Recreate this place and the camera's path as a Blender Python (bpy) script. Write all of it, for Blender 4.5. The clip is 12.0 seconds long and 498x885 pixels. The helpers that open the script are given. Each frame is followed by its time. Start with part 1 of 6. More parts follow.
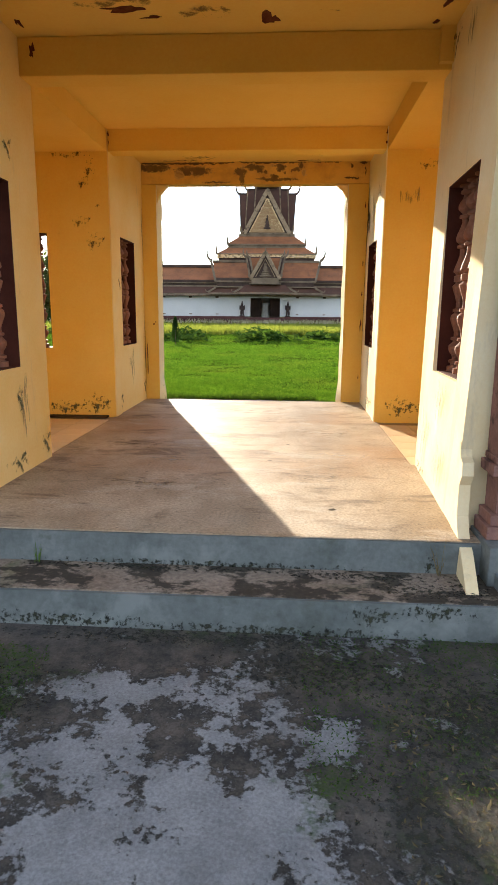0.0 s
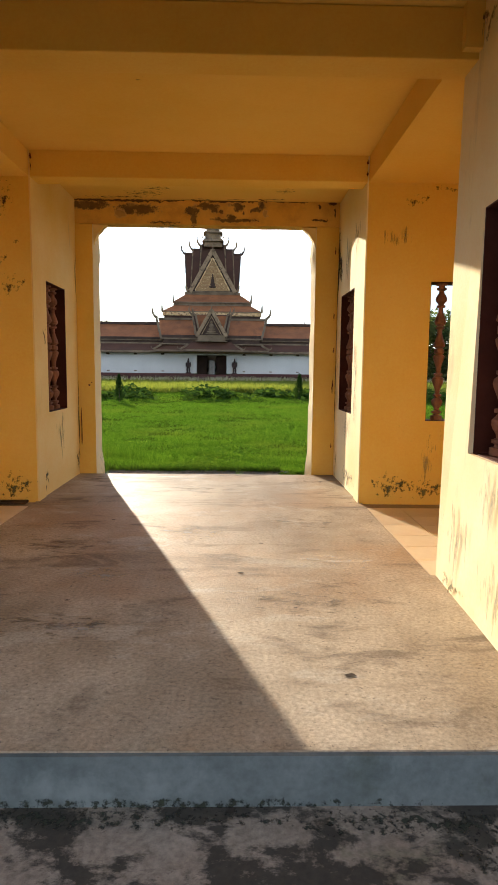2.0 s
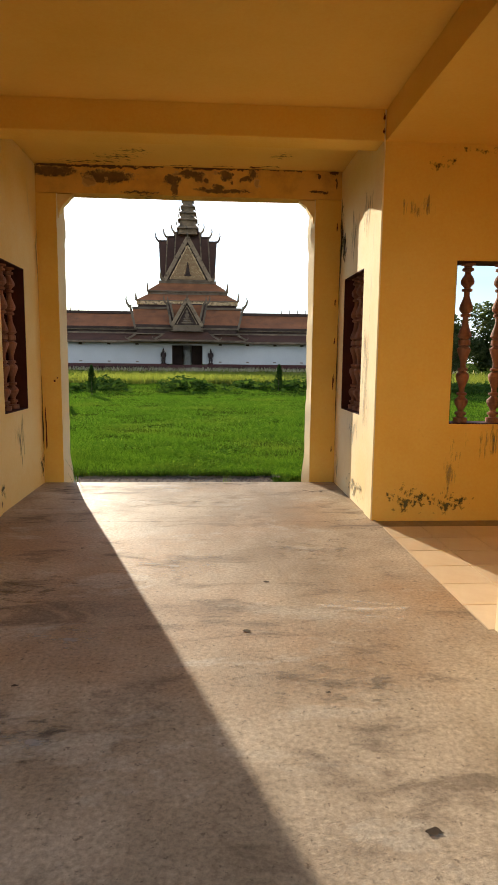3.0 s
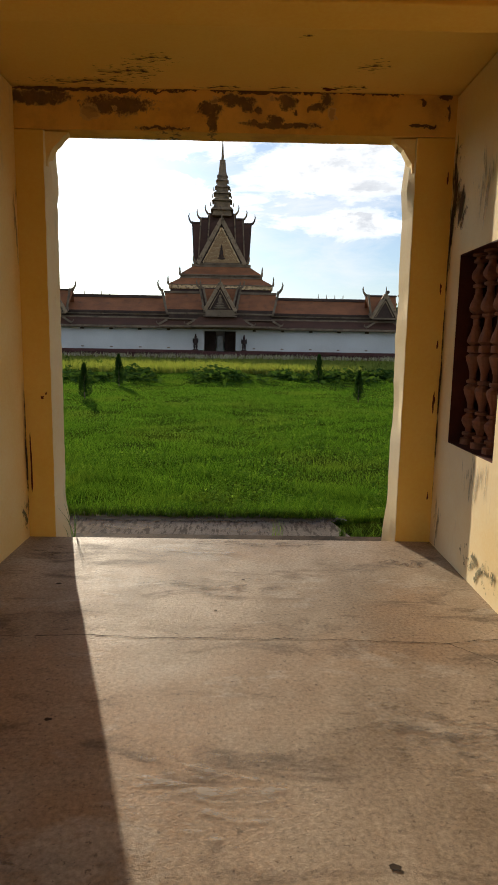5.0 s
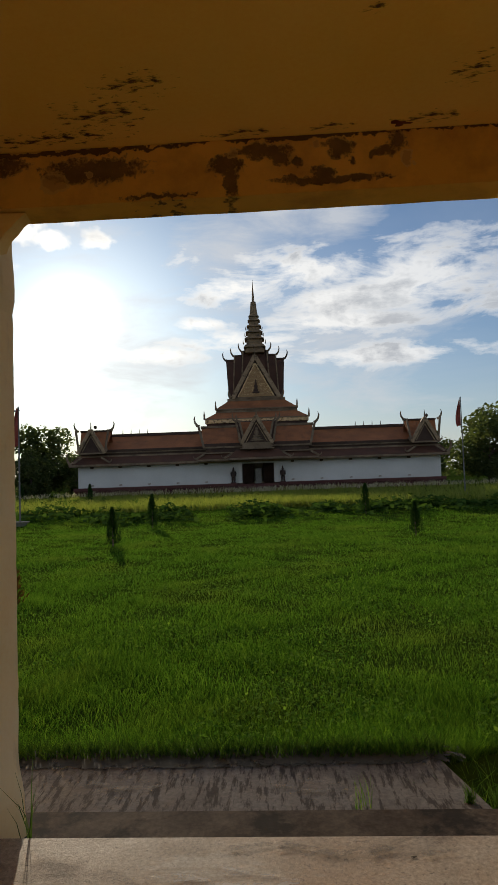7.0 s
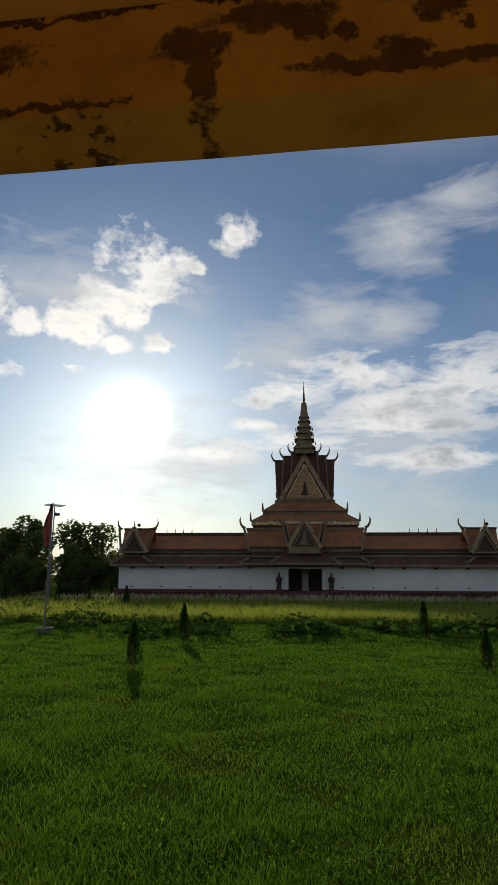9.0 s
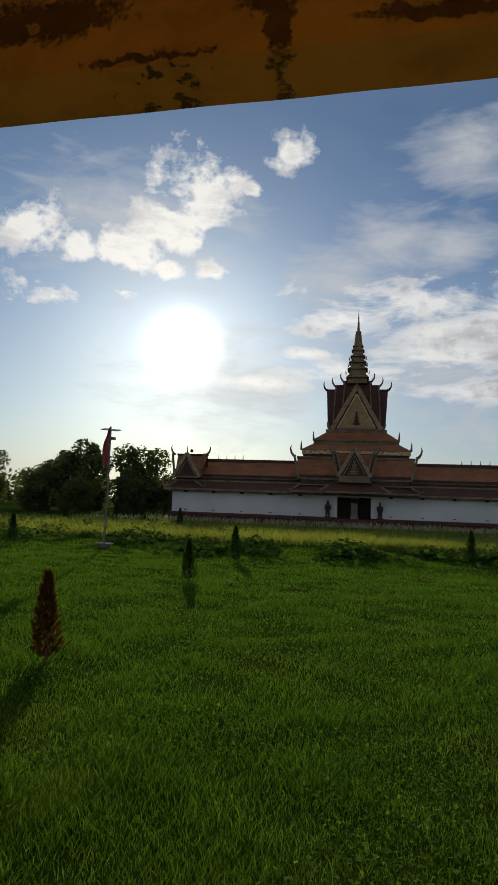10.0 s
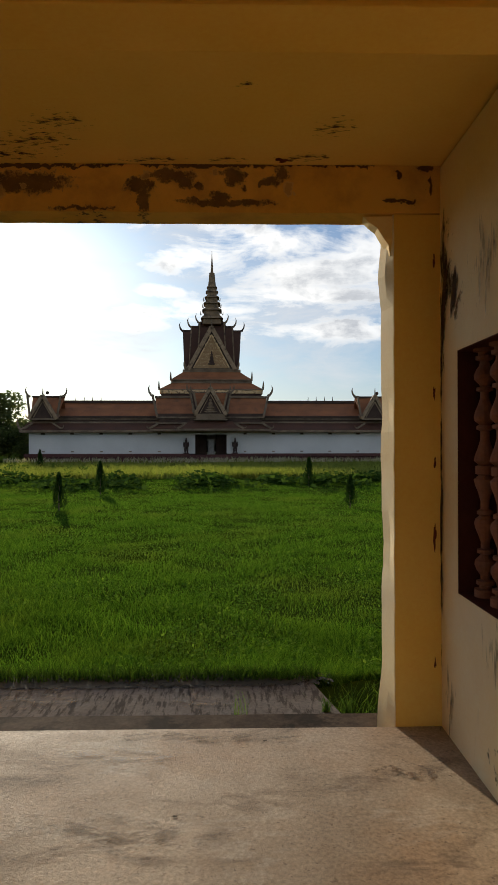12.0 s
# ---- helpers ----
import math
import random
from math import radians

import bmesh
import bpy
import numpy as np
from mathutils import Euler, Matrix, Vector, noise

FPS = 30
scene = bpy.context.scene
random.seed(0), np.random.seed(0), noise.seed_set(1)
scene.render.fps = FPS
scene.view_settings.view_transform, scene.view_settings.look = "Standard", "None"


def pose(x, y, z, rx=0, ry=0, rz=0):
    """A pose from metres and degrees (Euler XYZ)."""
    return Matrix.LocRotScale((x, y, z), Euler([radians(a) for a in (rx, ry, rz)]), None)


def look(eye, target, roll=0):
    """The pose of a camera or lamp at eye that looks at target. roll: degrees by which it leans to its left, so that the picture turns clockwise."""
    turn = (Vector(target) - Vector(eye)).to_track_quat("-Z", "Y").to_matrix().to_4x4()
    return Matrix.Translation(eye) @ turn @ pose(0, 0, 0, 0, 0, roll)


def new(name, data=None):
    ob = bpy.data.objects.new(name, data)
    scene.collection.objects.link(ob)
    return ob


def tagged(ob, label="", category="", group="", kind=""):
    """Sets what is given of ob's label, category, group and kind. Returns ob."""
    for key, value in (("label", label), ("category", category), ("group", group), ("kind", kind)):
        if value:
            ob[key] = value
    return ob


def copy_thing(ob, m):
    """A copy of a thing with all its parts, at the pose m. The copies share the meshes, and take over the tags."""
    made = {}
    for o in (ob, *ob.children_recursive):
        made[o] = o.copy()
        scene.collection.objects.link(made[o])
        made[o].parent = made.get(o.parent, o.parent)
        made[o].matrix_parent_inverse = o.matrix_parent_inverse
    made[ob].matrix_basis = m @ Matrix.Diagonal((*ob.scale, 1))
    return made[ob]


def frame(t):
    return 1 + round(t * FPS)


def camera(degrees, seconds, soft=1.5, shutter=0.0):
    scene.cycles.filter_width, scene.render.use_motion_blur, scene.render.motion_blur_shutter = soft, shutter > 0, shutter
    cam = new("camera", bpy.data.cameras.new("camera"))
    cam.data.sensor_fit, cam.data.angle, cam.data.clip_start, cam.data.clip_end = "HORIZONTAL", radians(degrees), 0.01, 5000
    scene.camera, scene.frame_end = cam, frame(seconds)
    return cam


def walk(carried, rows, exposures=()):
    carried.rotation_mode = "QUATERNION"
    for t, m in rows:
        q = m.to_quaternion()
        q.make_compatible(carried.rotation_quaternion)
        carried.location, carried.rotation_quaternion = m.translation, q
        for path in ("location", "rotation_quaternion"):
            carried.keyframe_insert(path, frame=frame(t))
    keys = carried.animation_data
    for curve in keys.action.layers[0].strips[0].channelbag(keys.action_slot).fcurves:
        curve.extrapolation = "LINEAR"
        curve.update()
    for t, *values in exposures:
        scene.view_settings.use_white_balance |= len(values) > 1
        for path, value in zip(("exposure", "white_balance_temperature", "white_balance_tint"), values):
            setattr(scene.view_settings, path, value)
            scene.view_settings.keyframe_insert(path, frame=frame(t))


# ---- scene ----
cam = camera(43.9, 12.0, soft=0.8)
PATH = [
    (0, (0.769, -0.005, 1.192), (0.643, 1.948, 0.781), 0.5),
    (0.5, (0.735, 0.207, 1.208), (0.626, 2.169, 0.839), 0.6),
    (1, (0.718, 0.562, 1.248), (0.598, 2.533, 0.927), 2.1),
    (1.5, (0.628, 0.963, 1.229), (0.668, 2.948, 0.987), 0.3),
    (2, (0.58, 1.339, 1.218), (0.625, 3.325, 0.985), 0.6),
    (2.5, (0.504, 1.748, 1.222), (0.507, 3.736, 0.997), 0.9),
    (2.7, (0.483, 1.922, 1.235), (0.598, 3.905, 0.997), 0.2),
    (4.3, (0.332, 3.545, 1.302), (0.432, 5.512, 0.958), 2.2),
    (4.5, (0.377, 3.683, 1.387), (0.411, 5.651, 1.033), 0.8),
    (5, (0.322, 4.086, 1.427), (0.348, 6.061, 1.114), 1.0),
    (5.5, (0.298, 4.557, 1.469), (0.245, 6.545, 1.257), -0.9),
    (6, (0.312, 5.044, 1.493), (0.174, 7.036, 1.367), 0.0),
    (6.5, (0.279, 5.508, 1.517), (0.178, 7.505, 1.473), -2.3),
    (6.7, (0.266, 5.598, 1.53), (0.172, 7.596, 1.577), -2.2),
    (8.3, (0.382, 6.94, 1.735), (0.183, 8.92, 1.933), -0.4),
    (8.5, (0.352, 7.139, 1.76), (0.132, 9.108, 2.028), -0.5),
    (9, (0.346, 7.403, 1.846), (0.096, 9.34, 2.273), 0.3),
    (9.5, (0.318, 7.505, 1.903), (0.045, 9.457, 2.243), 3.1),
    (10, (0.35, 7.154, 1.751), (-0.064, 9.101, 1.948), 2.1),
    (10.5, (0.43, 6.673, 1.668), (0.33, 8.66, 1.873), 1.7),
    (11, (0.538, 6.045, 1.548), (0.618, 8.043, 1.48), 0.1),
    (11.5, (0.58, 5.61, 1.557), (0.411, 7.602, 1.551), -2.1),
    (12, (0.609, 5.114, 1.544), (0.649, 7.114, 1.555), -0.1),
]
EXPOSURES = [(0, 1.5), (1.0, 1.4), (1.5, 1.2), (2.5, 0.95), (4.5, 0.25), (5.5, 0.02), (6.5, -0.36), (8.5, -0.66), (9.5, -0.72), (10.5, -0.80), (11, -0.45), (11.5, -0.34), (12, -0.25)]
walk(cam, [(t, look(eye, target, roll)) for t, eye, target, roll in PATH], EXPOSURES)

# ---- world, sun ----
SUN_AZ, SUN_EL = radians(18.5), radians(14.1)          # to the left of +y, above the horizon
SUN_DIR = Vector((-math.sin(SUN_AZ) * math.cos(SUN_EL), math.cos(SUN_AZ) * math.cos(SUN_EL), math.sin(SUN_EL)))
SKY_STRENGTH, SUN_STRENGTH = 0.10, 5.0


def node(nt, kind, **values):
    n = nt.nodes.new(kind)
    for key, v in values.items():
        if key.startswith("i_"):
            n.inputs[int(key[2:])].default_value = v
    return n


def maths(nt, op, a, b=None, clamp=False):
    n = nt.nodes.new("ShaderNodeMath")
    n.operation, n.use_clamp = op, clamp
    for k, v in enumerate((a, b)):
        if v is None:
            continue
        if isinstance(v, (int, float)):
            n.inputs[k].default_value = v
        else:
            nt.links.new(v, n.inputs[k])
    return n.outputs[0]


def ramp(nt, fac, lo, hi, c0=(0, 0, 0, 1), c1=(1, 1, 1, 1)):
    n = nt.nodes.new("ShaderNodeValToRGB")
    n.color_ramp.elements[0].position, n.color_ramp.elements[1].position = lo, hi
    n.color_ramp.elements[0].color, n.color_ramp.elements[1].color = c0, c1
    nt.links.new(fac, n.inputs[0])
    return n.outputs[0]


def blend(nt, fac, a, b, mode="MIX"):
    n = nt.nodes.new("ShaderNodeMix")
    n.data_type, n.blend_type = "RGBA", mode
    for sock, v in ((n.inputs[0], fac), (n.inputs[6], a), (n.inputs[7], b)):
        if isinstance(v, (int, float)):
            sock.default_value = v
        elif isinstance(v, tuple):
            sock.default_value = (*v[:3], 1)
        else:
            nt.links.new(v, sock)
    return n.outputs[2]


def noise_of(nt, vector, scale, detail=5.0, rough=0.55, stretch=(1, 1, 1), distort=0.0, shift=(0, 0, 0)):
    m = nt.nodes.new("ShaderNodeMapping")
    m.inputs["Scale"].default_value = stretch
    m.inputs["Location"].default_value = shift
    nt.links.new(vector, m.inputs["Vector"])
    n = nt.nodes.new("ShaderNodeTexNoise")
    n.inputs["Scale"].default_value, n.inputs["Detail"].default_value = scale, detail
    n.inputs["Roughness"].default_value, n.inputs["Distortion"].default_value = rough, distort
    nt.links.new(m.outputs[0], n.inputs["Vector"])
    return n.outputs["Fac"]


world = bpy.data.worlds.new("sky")
scene.world = world
world.use_nodes = True
wt = world.node_tree
wt.nodes.clear()
sky = wt.nodes.new("ShaderNodeTexSky")
sky.sky_type, sky.sun_disc = "NISHITA", False
sky.sun_elevation, sky.sun_rotation = SUN_EL, -SUN_AZ
sky.air_density, sky.dust_density, sky.ozone_density = 1.0, 0.6, 2.0
tc = wt.nodes.new("ShaderNodeTexCoord")
sep = wt.nodes.new("ShaderNodeSeparateXYZ")
wt.links.new(tc.outputs["Generated"], sep.inputs[0])
up = maths(wt, "ADD", maths(wt, "MAXIMUM", sep.outputs[2], 0.0), 0.12)
flat = wt.nodes.new("ShaderNodeCombineXYZ")
wt.links.new(maths(wt, "DIVIDE", sep.outputs[0], up), flat.inputs[0])
wt.links.new(maths(wt, "DIVIDE", sep.outputs[1], up), flat.inputs[1])
puffs = maths(wt, "ADD", maths(wt, "MULTIPLY", noise_of(wt, flat.outputs[0], 0.9, 3, 0.5, (1.0, 0.7, 1), 0.1, (3.1, 0.4, 0)), 0.55), maths(wt, "MULTIPLY", noise_of(wt, flat.outputs[0], 2.6, 10, 0.6, (1.0, 0.75, 1), 0.2, (1.3, 2.4, 0)), 0.45))
azimuth = maths(wt, "MULTIPLY", maths(wt, "ARCTAN2", maths(wt, "MULTIPLY", sep.outputs[0], -1.0), sep.outputs[1]), 57.2958)
elevation = maths(wt, "MULTIPLY", maths(wt, "ARCSINE", sep.outputs[2]), 57.2958)


def sky_masses(rows):
    """Cloud masses about (azimuth left of +y, elevation), with half widths, in degrees: 1 in the middle, 0 at the rim."""
    best = None
    for a0, e0, ra, re in rows:
        da = maths(wt, "DIVIDE", maths(wt, "SUBTRACT", azimuth, a0), ra)
        de = maths(wt, "DIVIDE", maths(wt, "SUBTRACT", elevation, e0), re)
        q = maths(wt, "SUBTRACT", 1.0, maths(wt, "POWER", maths(wt, "ADD", maths(wt, "MULTIPLY", da, da), maths(wt, "MULTIPLY", de, de)), 0.5))
        best = q if best is None else maths(wt, "MAXIMUM", best, q)
    return maths(wt, "MAXIMUM", best, -2.0)


lobes = maths(wt, "SUBTRACT", maths(wt, "ADD", maths(wt, "MULTIPLY", noise_of(wt, tc.outputs["Generated"], 11.0, 10, 0.58, (1, 1, 1.25), 0.15, (0.3, 0.7, 0.1)), 0.75), maths(wt, "MULTIPLY", noise_of(wt, tc.outputs["Generated"], 42.0, 6, 0.6, (1, 1, 1.3)), 0.25)), 0.5)
streaked = maths(wt, "SUBTRACT", noise_of(wt, tc.outputs["Generated"], 8.0, 10, 0.62, (1, 1, 3.2), 0.35, (1.3, 0.2, 0.8)), 0.5)
heap = maths(wt, "ADD", sky_masses([(17.5, 27.4, 6.0, 3.4), (20.8, 24.6, 4.0, 2.8), (24.0, 22.0, 4.6, 2.2), (9.0, 30.9, 3.2, 1.9), (32.8, 23.0, 4.0, 2.7), (28.7, 21.8, 2.6, 2.1), (15.9, 21.1, 2.0, 1.1), (20.5, 20.9, 1.9, 1.1), (31.7, 17.7, 4.0, 1.5), (24.2, 18.5, 2.4, 0.9), (12.5, 27.9, 1.5, 0.9)]), maths(wt, "MULTIPLY", lobes, 4.3))
band = maths(wt, "ADD", sky_masses([(-4.0, 18.4, 11.0, 1.9), (-13.0, 17.0, 8.0, 3.6), (-7.5, 15.6, 9.0, 1.6), (-5.0, 13.6, 8.0, 1.3), (-10.0, 10.4, 11.0, 1.1), (3.5, 17.0, 4.5, 1.6), (2.5, 12.4, 7.0, 1.3), (6.9, 13.9, 3.6, 0.7), (12.0, 11.2, 6.0, 0.8), (-26.0, 15.0, 9.0, 3.0)]), maths(wt, "MULTIPLY", maths(wt, "ADD", streaked, maths(wt, "MULTIPLY", lobes, 0.6)), 3.4))
wisps = maths(wt, "ADD", sky_masses([(-7.5, 30.0, 6.5, 3.6), (-14.0, 32.0, 7.0, 2.6), (-1.0, 23.5, 6.0, 4.5), (4.0, 20.0, 6.0, 4.0), (-6.0, 22.5, 5.0, 3.0), (-4.0, 12.5, 16.0, 8.0), (14.0, 11.0, 12.0, 6.0), (24.0, 24.0, 12.0, 6.0)]), maths(wt, "MULTIPLY", streaked, 2.6))
open_sky = maths(wt, "SUBTRACT", 1.0, ramp(wt, sky_masses([(8.0, 16.0, 46.0, 24.0)]), 0.0, 0.12))
cumulus = maths(wt, "MAXIMUM", maths(wt, "MULTIPLY", ramp(wt, puffs, 0.555, 0.59), open_sky), ramp(wt, heap, 0.20, 0.62))
bands = maths(wt, "ADD", maths(wt, "MULTIPLY", noise_of(wt, tc.outputs["Generated"], 3.2, 9, 0.6, (1, 1, 4.2), 0.5, (0.6, 1.1, 0.2)), 0.7), maths(wt, "MULTIPLY", noise_of(wt, tc.outputs["Generated"], 10.0, 8, 0.6, (1, 1, 2.4), 0.3), 0.3))
low_sky = ramp(wt, sep.outputs[2], 0.22, 0.40, (1, 1, 1, 1), (0, 0, 0, 1))
strata = maths(wt, "MAXIMUM", maths(wt, "MULTIPLY", maths(wt, "MULTIPLY", ramp(wt, bands, 0.495, 0.545), low_sky), open_sky), ramp(wt, band, -0.25, 0.65))
strata_core = maths(wt, "MAXIMUM", maths(wt, "MULTIPLY", ramp(wt, bands, 0.525, 0.575), open_sky), maths(wt, "MULTIPLY", ramp(wt, band, 0.1, 0.7), ramp(wt, maths(wt, "ADD", maths(wt, "MULTIPLY", lobes, 1.0), streaked), -0.16, 0.20)))
veil = ramp(wt, noise_of(wt, flat.outputs[0], 0.8, 6, 0.6, (0.75, 1, 1), 0.6, (0.3, 5.2, 0)), 0.42, 0.78)
veil = maths(wt, "MAXIMUM", maths(wt, "MULTIPLY", veil, maths(wt, "ADD", maths(wt, "MULTIPLY", open_sky, 0.75), 0.25)), ramp(wt, wisps, -0.35, 1.3))
core = maths(wt, "MAXIMUM", maths(wt, "MULTIPLY", ramp(wt, puffs, 0.60, 0.68), open_sky), maths(wt, "MULTIPLY", ramp(wt, maths(wt, "ADD", streaked, maths(wt, "MULTIPLY", lobes, 0.8)), -0.02, 0.22), 0.6))
dot = wt.nodes.new("ShaderNodeVectorMath")
dot.operation = "DOT_PRODUCT"
dot.inputs[1].default_value = SUN_DIR
wt.links.new(tc.outputs["Generated"], dot.inputs[0])
near_sun = maths(wt, "MAXIMUM", dot.outputs["Value"], 0.0)
aureole = maths(wt, "ADD", maths(wt, "MULTIPLY", maths(wt, "POWER", near_sun, 1400.0), 16.0), maths(wt, "MULTIPLY", maths(wt, "POWER", near_sun, 90.0), 0.9))
glow_near = maths(wt, "POWER", near_sun, 10.0)
haze = maths(wt, "POWER", maths(wt, "SUBTRACT", 1.0, maths(wt, "MAXIMUM", sep.outputs[2], 0.0)), 9.0)
blue = blend(wt, 1.0, sky.outputs[0], (0.72, 0.92, 1.15), "MULTIPLY")
base = blend(wt, maths(wt, "MULTIPLY", haze, 0.85, True), blue, (7.6, 7.8, 8.0))
base = blend(wt, maths(wt, "MULTIPLY", veil, 0.75), base, (9.0, 9.2, 9.5))
lit_cloud = blend(wt, glow_near, (11.0, 11.2, 11.4), (16.0, 15.5, 14.5))
cloud = blend(wt, maths(wt, "MULTIPLY", core, 0.75), lit_cloud, (3.6, 4.1, 4.9))
full = blend(wt, cumulus, base, cloud)
band_cloud = blend(wt, maths(wt, "MULTIPLY", strata_core, 0.62), lit_cloud, blend(wt, ramp(wt, noise_of(wt, tc.outputs["Generated"], 14.0, 6, 0.6, (1, 1, 3)), 0.35, 0.7), (2.9, 3.3, 4.1), (6.5, 7.0, 7.6)))
full = blend(wt, maths(wt, "MULTIPLY", strata, 0.9), full, band_cloud)
glowadd = wt.nodes.new("ShaderNodeMixRGB")
glowadd.blend_type = "ADD"
glowadd.inputs[0].default_value = 1.0
scaled = wt.nodes.new("ShaderNodeVectorMath")
scaled.operation = "SCALE"
scaled.inputs[0].default_value = (1.0, 0.95, 0.86)
wt.links.new(maths(wt, "MULTIPLY", aureole, 3.0), scaled.inputs["Scale"])
wt.links.new(full, glowadd.inputs[1])
wt.links.new(scaled.outputs[0], glowadd.inputs[2])
bg = wt.nodes.new("ShaderNodeBackground")
bg.inputs[1].default_value = SKY_STRENGTH
wt.links.new(glowadd.outputs[0], bg.inputs[0])
wo = wt.nodes.new("ShaderNodeOutputWorld")
wt.links.new(bg.outputs[0], wo.inputs[0])

sun = bpy.data.lights.new("sun", "SUN")
sun.energy, sun.angle, sun.color = SUN_STRENGTH, radians(0.55), (1.0, 0.87, 0.68)
sun_ob = new("sun", sun)
sun_ob.matrix_world = look((0, 0, 30), Vector((0, 0, 30)) - SUN_DIR)


# ---- materials ----
def material(name):
    m = bpy.data.materials.new(name)
    m.use_nodes = True
    nt = m.node_tree
    nt.nodes.clear()
    out = nt.nodes.new("ShaderNodeOutputMaterial")
    bsdf = nt.nodes.new("ShaderNodeBsdfPrincipled")
    nt.links.new(bsdf.outputs[0], out.inputs[0])
    c = nt.nodes.new("ShaderNodeTexCoord")
    return m, nt, bsdf, c.outputs["Object"]


def bump(nt, bsdf, height, strength, distance):
    b = nt.nodes.new("ShaderNodeBump")
    b.inputs["Strength"].default_value, b.inputs["Distance"].default_value = strength, distance
    nt.links.new(height, b.inputs["Height"])
    nt.links.new(b.outputs[0], bsdf.inputs["Normal"])


def mottled(name, a, b, scale=3.0, rough=0.85, grain=60.0, bump_d=0.002, stain=None, stain_scale=2.0, stain_at=(0.58, 0.68), stain_stretch=(1, 1, 1), stain_amount=0.8,
            fine=0.25, vary=0.0, spec=0.12, metal=0.0, stretch=(1, 1, 1), second=None, second_scale=1.0, second_at=(0.5, 0.6), second_amount=0.7, punch=0.25):
    """A surface of two tones at a broad and a fine scale, with stains of a shape of their own."""
    m, nt, bsdf, co = material(name)
    broad = noise_of(nt, co, scale, 6, 0.6, stretch)
    col = blend(nt, ramp(nt, broad, 0.32, 0.68), a, b)
    g = noise_of(nt, co, grain, 4, 0.65)
    col = blend(nt, fine, col, blend(nt, ramp(nt, g, 0.3, 0.7), (punch, punch, punch), (1 - punch, 1 - punch, 1 - punch)), "OVERLAY")
    if second:
        s2 = ramp(nt, noise_of(nt, co, second_scale, 8, 0.62, (1, 1, 1), 0.3, (7, 3, 1)), *second_at)
        col = blend(nt, maths(nt, "MULTIPLY", s2, second_amount), col, second)
    if stain:
        s = ramp(nt, noise_of(nt, co, stain_scale, 10, 0.68, stain_stretch, 0.1, (2, 9, 4)), *stain_at)
        col = blend(nt, maths(nt, "MULTIPLY", s, stain_amount), col, stain)
    if vary:
        info = nt.nodes.new("ShaderNodeObjectInfo")
        v = maths(nt, "ADD", maths(nt, "MULTIPLY", info.outputs["Random"], vary), 1 - vary / 2)
        hsv = nt.nodes.new("ShaderNodeHueSaturation")
        nt.links.new(v, hsv.inputs["Value"])
        nt.links.new(col, hsv.inputs["Color"])
        col = hsv.outputs[0]
    nt.links.new(col, bsdf.inputs["Base Color"])
    bsdf.inputs["Roughness"].default_value, bsdf.inputs["Specular IOR Level"].default_value, bsdf.inputs["Metallic"].default_value = rough, spec, metal
    bump(nt, bsdf, maths(nt, "ADD", maths(nt, "MULTIPLY", g, 0.5), broad), 0.6, bump_d)
    return m


YELLOW = mottled("yellow_plaster", (0.80, 0.48, 0.095), (0.84, 0.55, 0.14), 1.3, 0.85, 45, 0.003, stain=(0.30, 0.17, 0.05), stain_scale=2.3, stain_at=(0.66, 0.74), stain_amount=0.45, fine=0.12)
PALE = mottled("pale_plaster", (0.82, 0.63, 0.33), (0.88, 0.77, 0.53), 1.1, 0.85, 50, 0.003, stain=(0.42, 0.36, 0.26), stain_scale=2.2, stain_at=(0.60, 0.74), stain_stretch=(2.2, 2.2, 0.5), stain_amount=0.55, fine=0.15,
               second=(0.74, 0.60, 0.40), second_scale=0.9, second_at=(0.52, 0.66), second_amount=0.45)
WARM = mottled("warm_cream_plaster", (0.82, 0.54, 0.18), (0.87, 0.67, 0.33), 0.9, 0.85, 50, 0.003, stain=(0.42, 0.36, 0.26), stain_scale=2.2, stain_at=(0.62, 0.76), stain_stretch=(2.2, 2.2, 0.5), stain_amount=0.5, fine=0.15)
CEILING = mottled("ceiling_plaster", (0.81, 0.50, 0.105), (0.86, 0.57, 0.155), 0.9, 0.85, 45, 0.002, stain=(0.20, 0.12, 0.05), stain_scale=3.0, stain_at=(0.69, 0.73), stain_stretch=(0.8, 1.4, 1), stain_amount=0.75, fine=0.1)
RISER = mottled("blue_grey_paint", (0.115, 0.130, 0.126), (0.18, 0.195, 0.188), 2.6, 0.75, 30, 0.003, stain=(0.07, 0.08, 0.055), stain_scale=2.8, stain_at=(0.56, 0.70), stain_amount=0.7, fine=0.3, second=(0.24, 0.26, 0.25), second_scale=3.0, second_at=(0.55, 0.66))
TREAD = mottled("mouldy_concrete", (0.24, 0.185, 0.14), (0.32, 0.265, 0.21), 3.5, 0.9, 40, 0.004, stain=(0.038, 0.034, 0.027), stain_scale=4.0, stain_at=(0.47, 0.53), stain_stretch=(0.8, 1.1, 1), stain_amount=0.88, fine=0.6,
                second=(0.10, 0.13, 0.05), second_scale=1.7, second_at=(0.60, 0.70), second_amount=0.6)
SLAB = mottled("scraped_slab_concrete", (0.115, 0.096, 0.082), (0.20, 0.175, 0.155), 2.0, 0.95, 50, 0.005, stain=(0.04, 0.032, 0.028), stain_scale=5.0, stain_at=(0.50, 0.58), stain_stretch=(6.5, 1.1, 1), stain_amount=0.8, fine=0.5, spec=0.02)
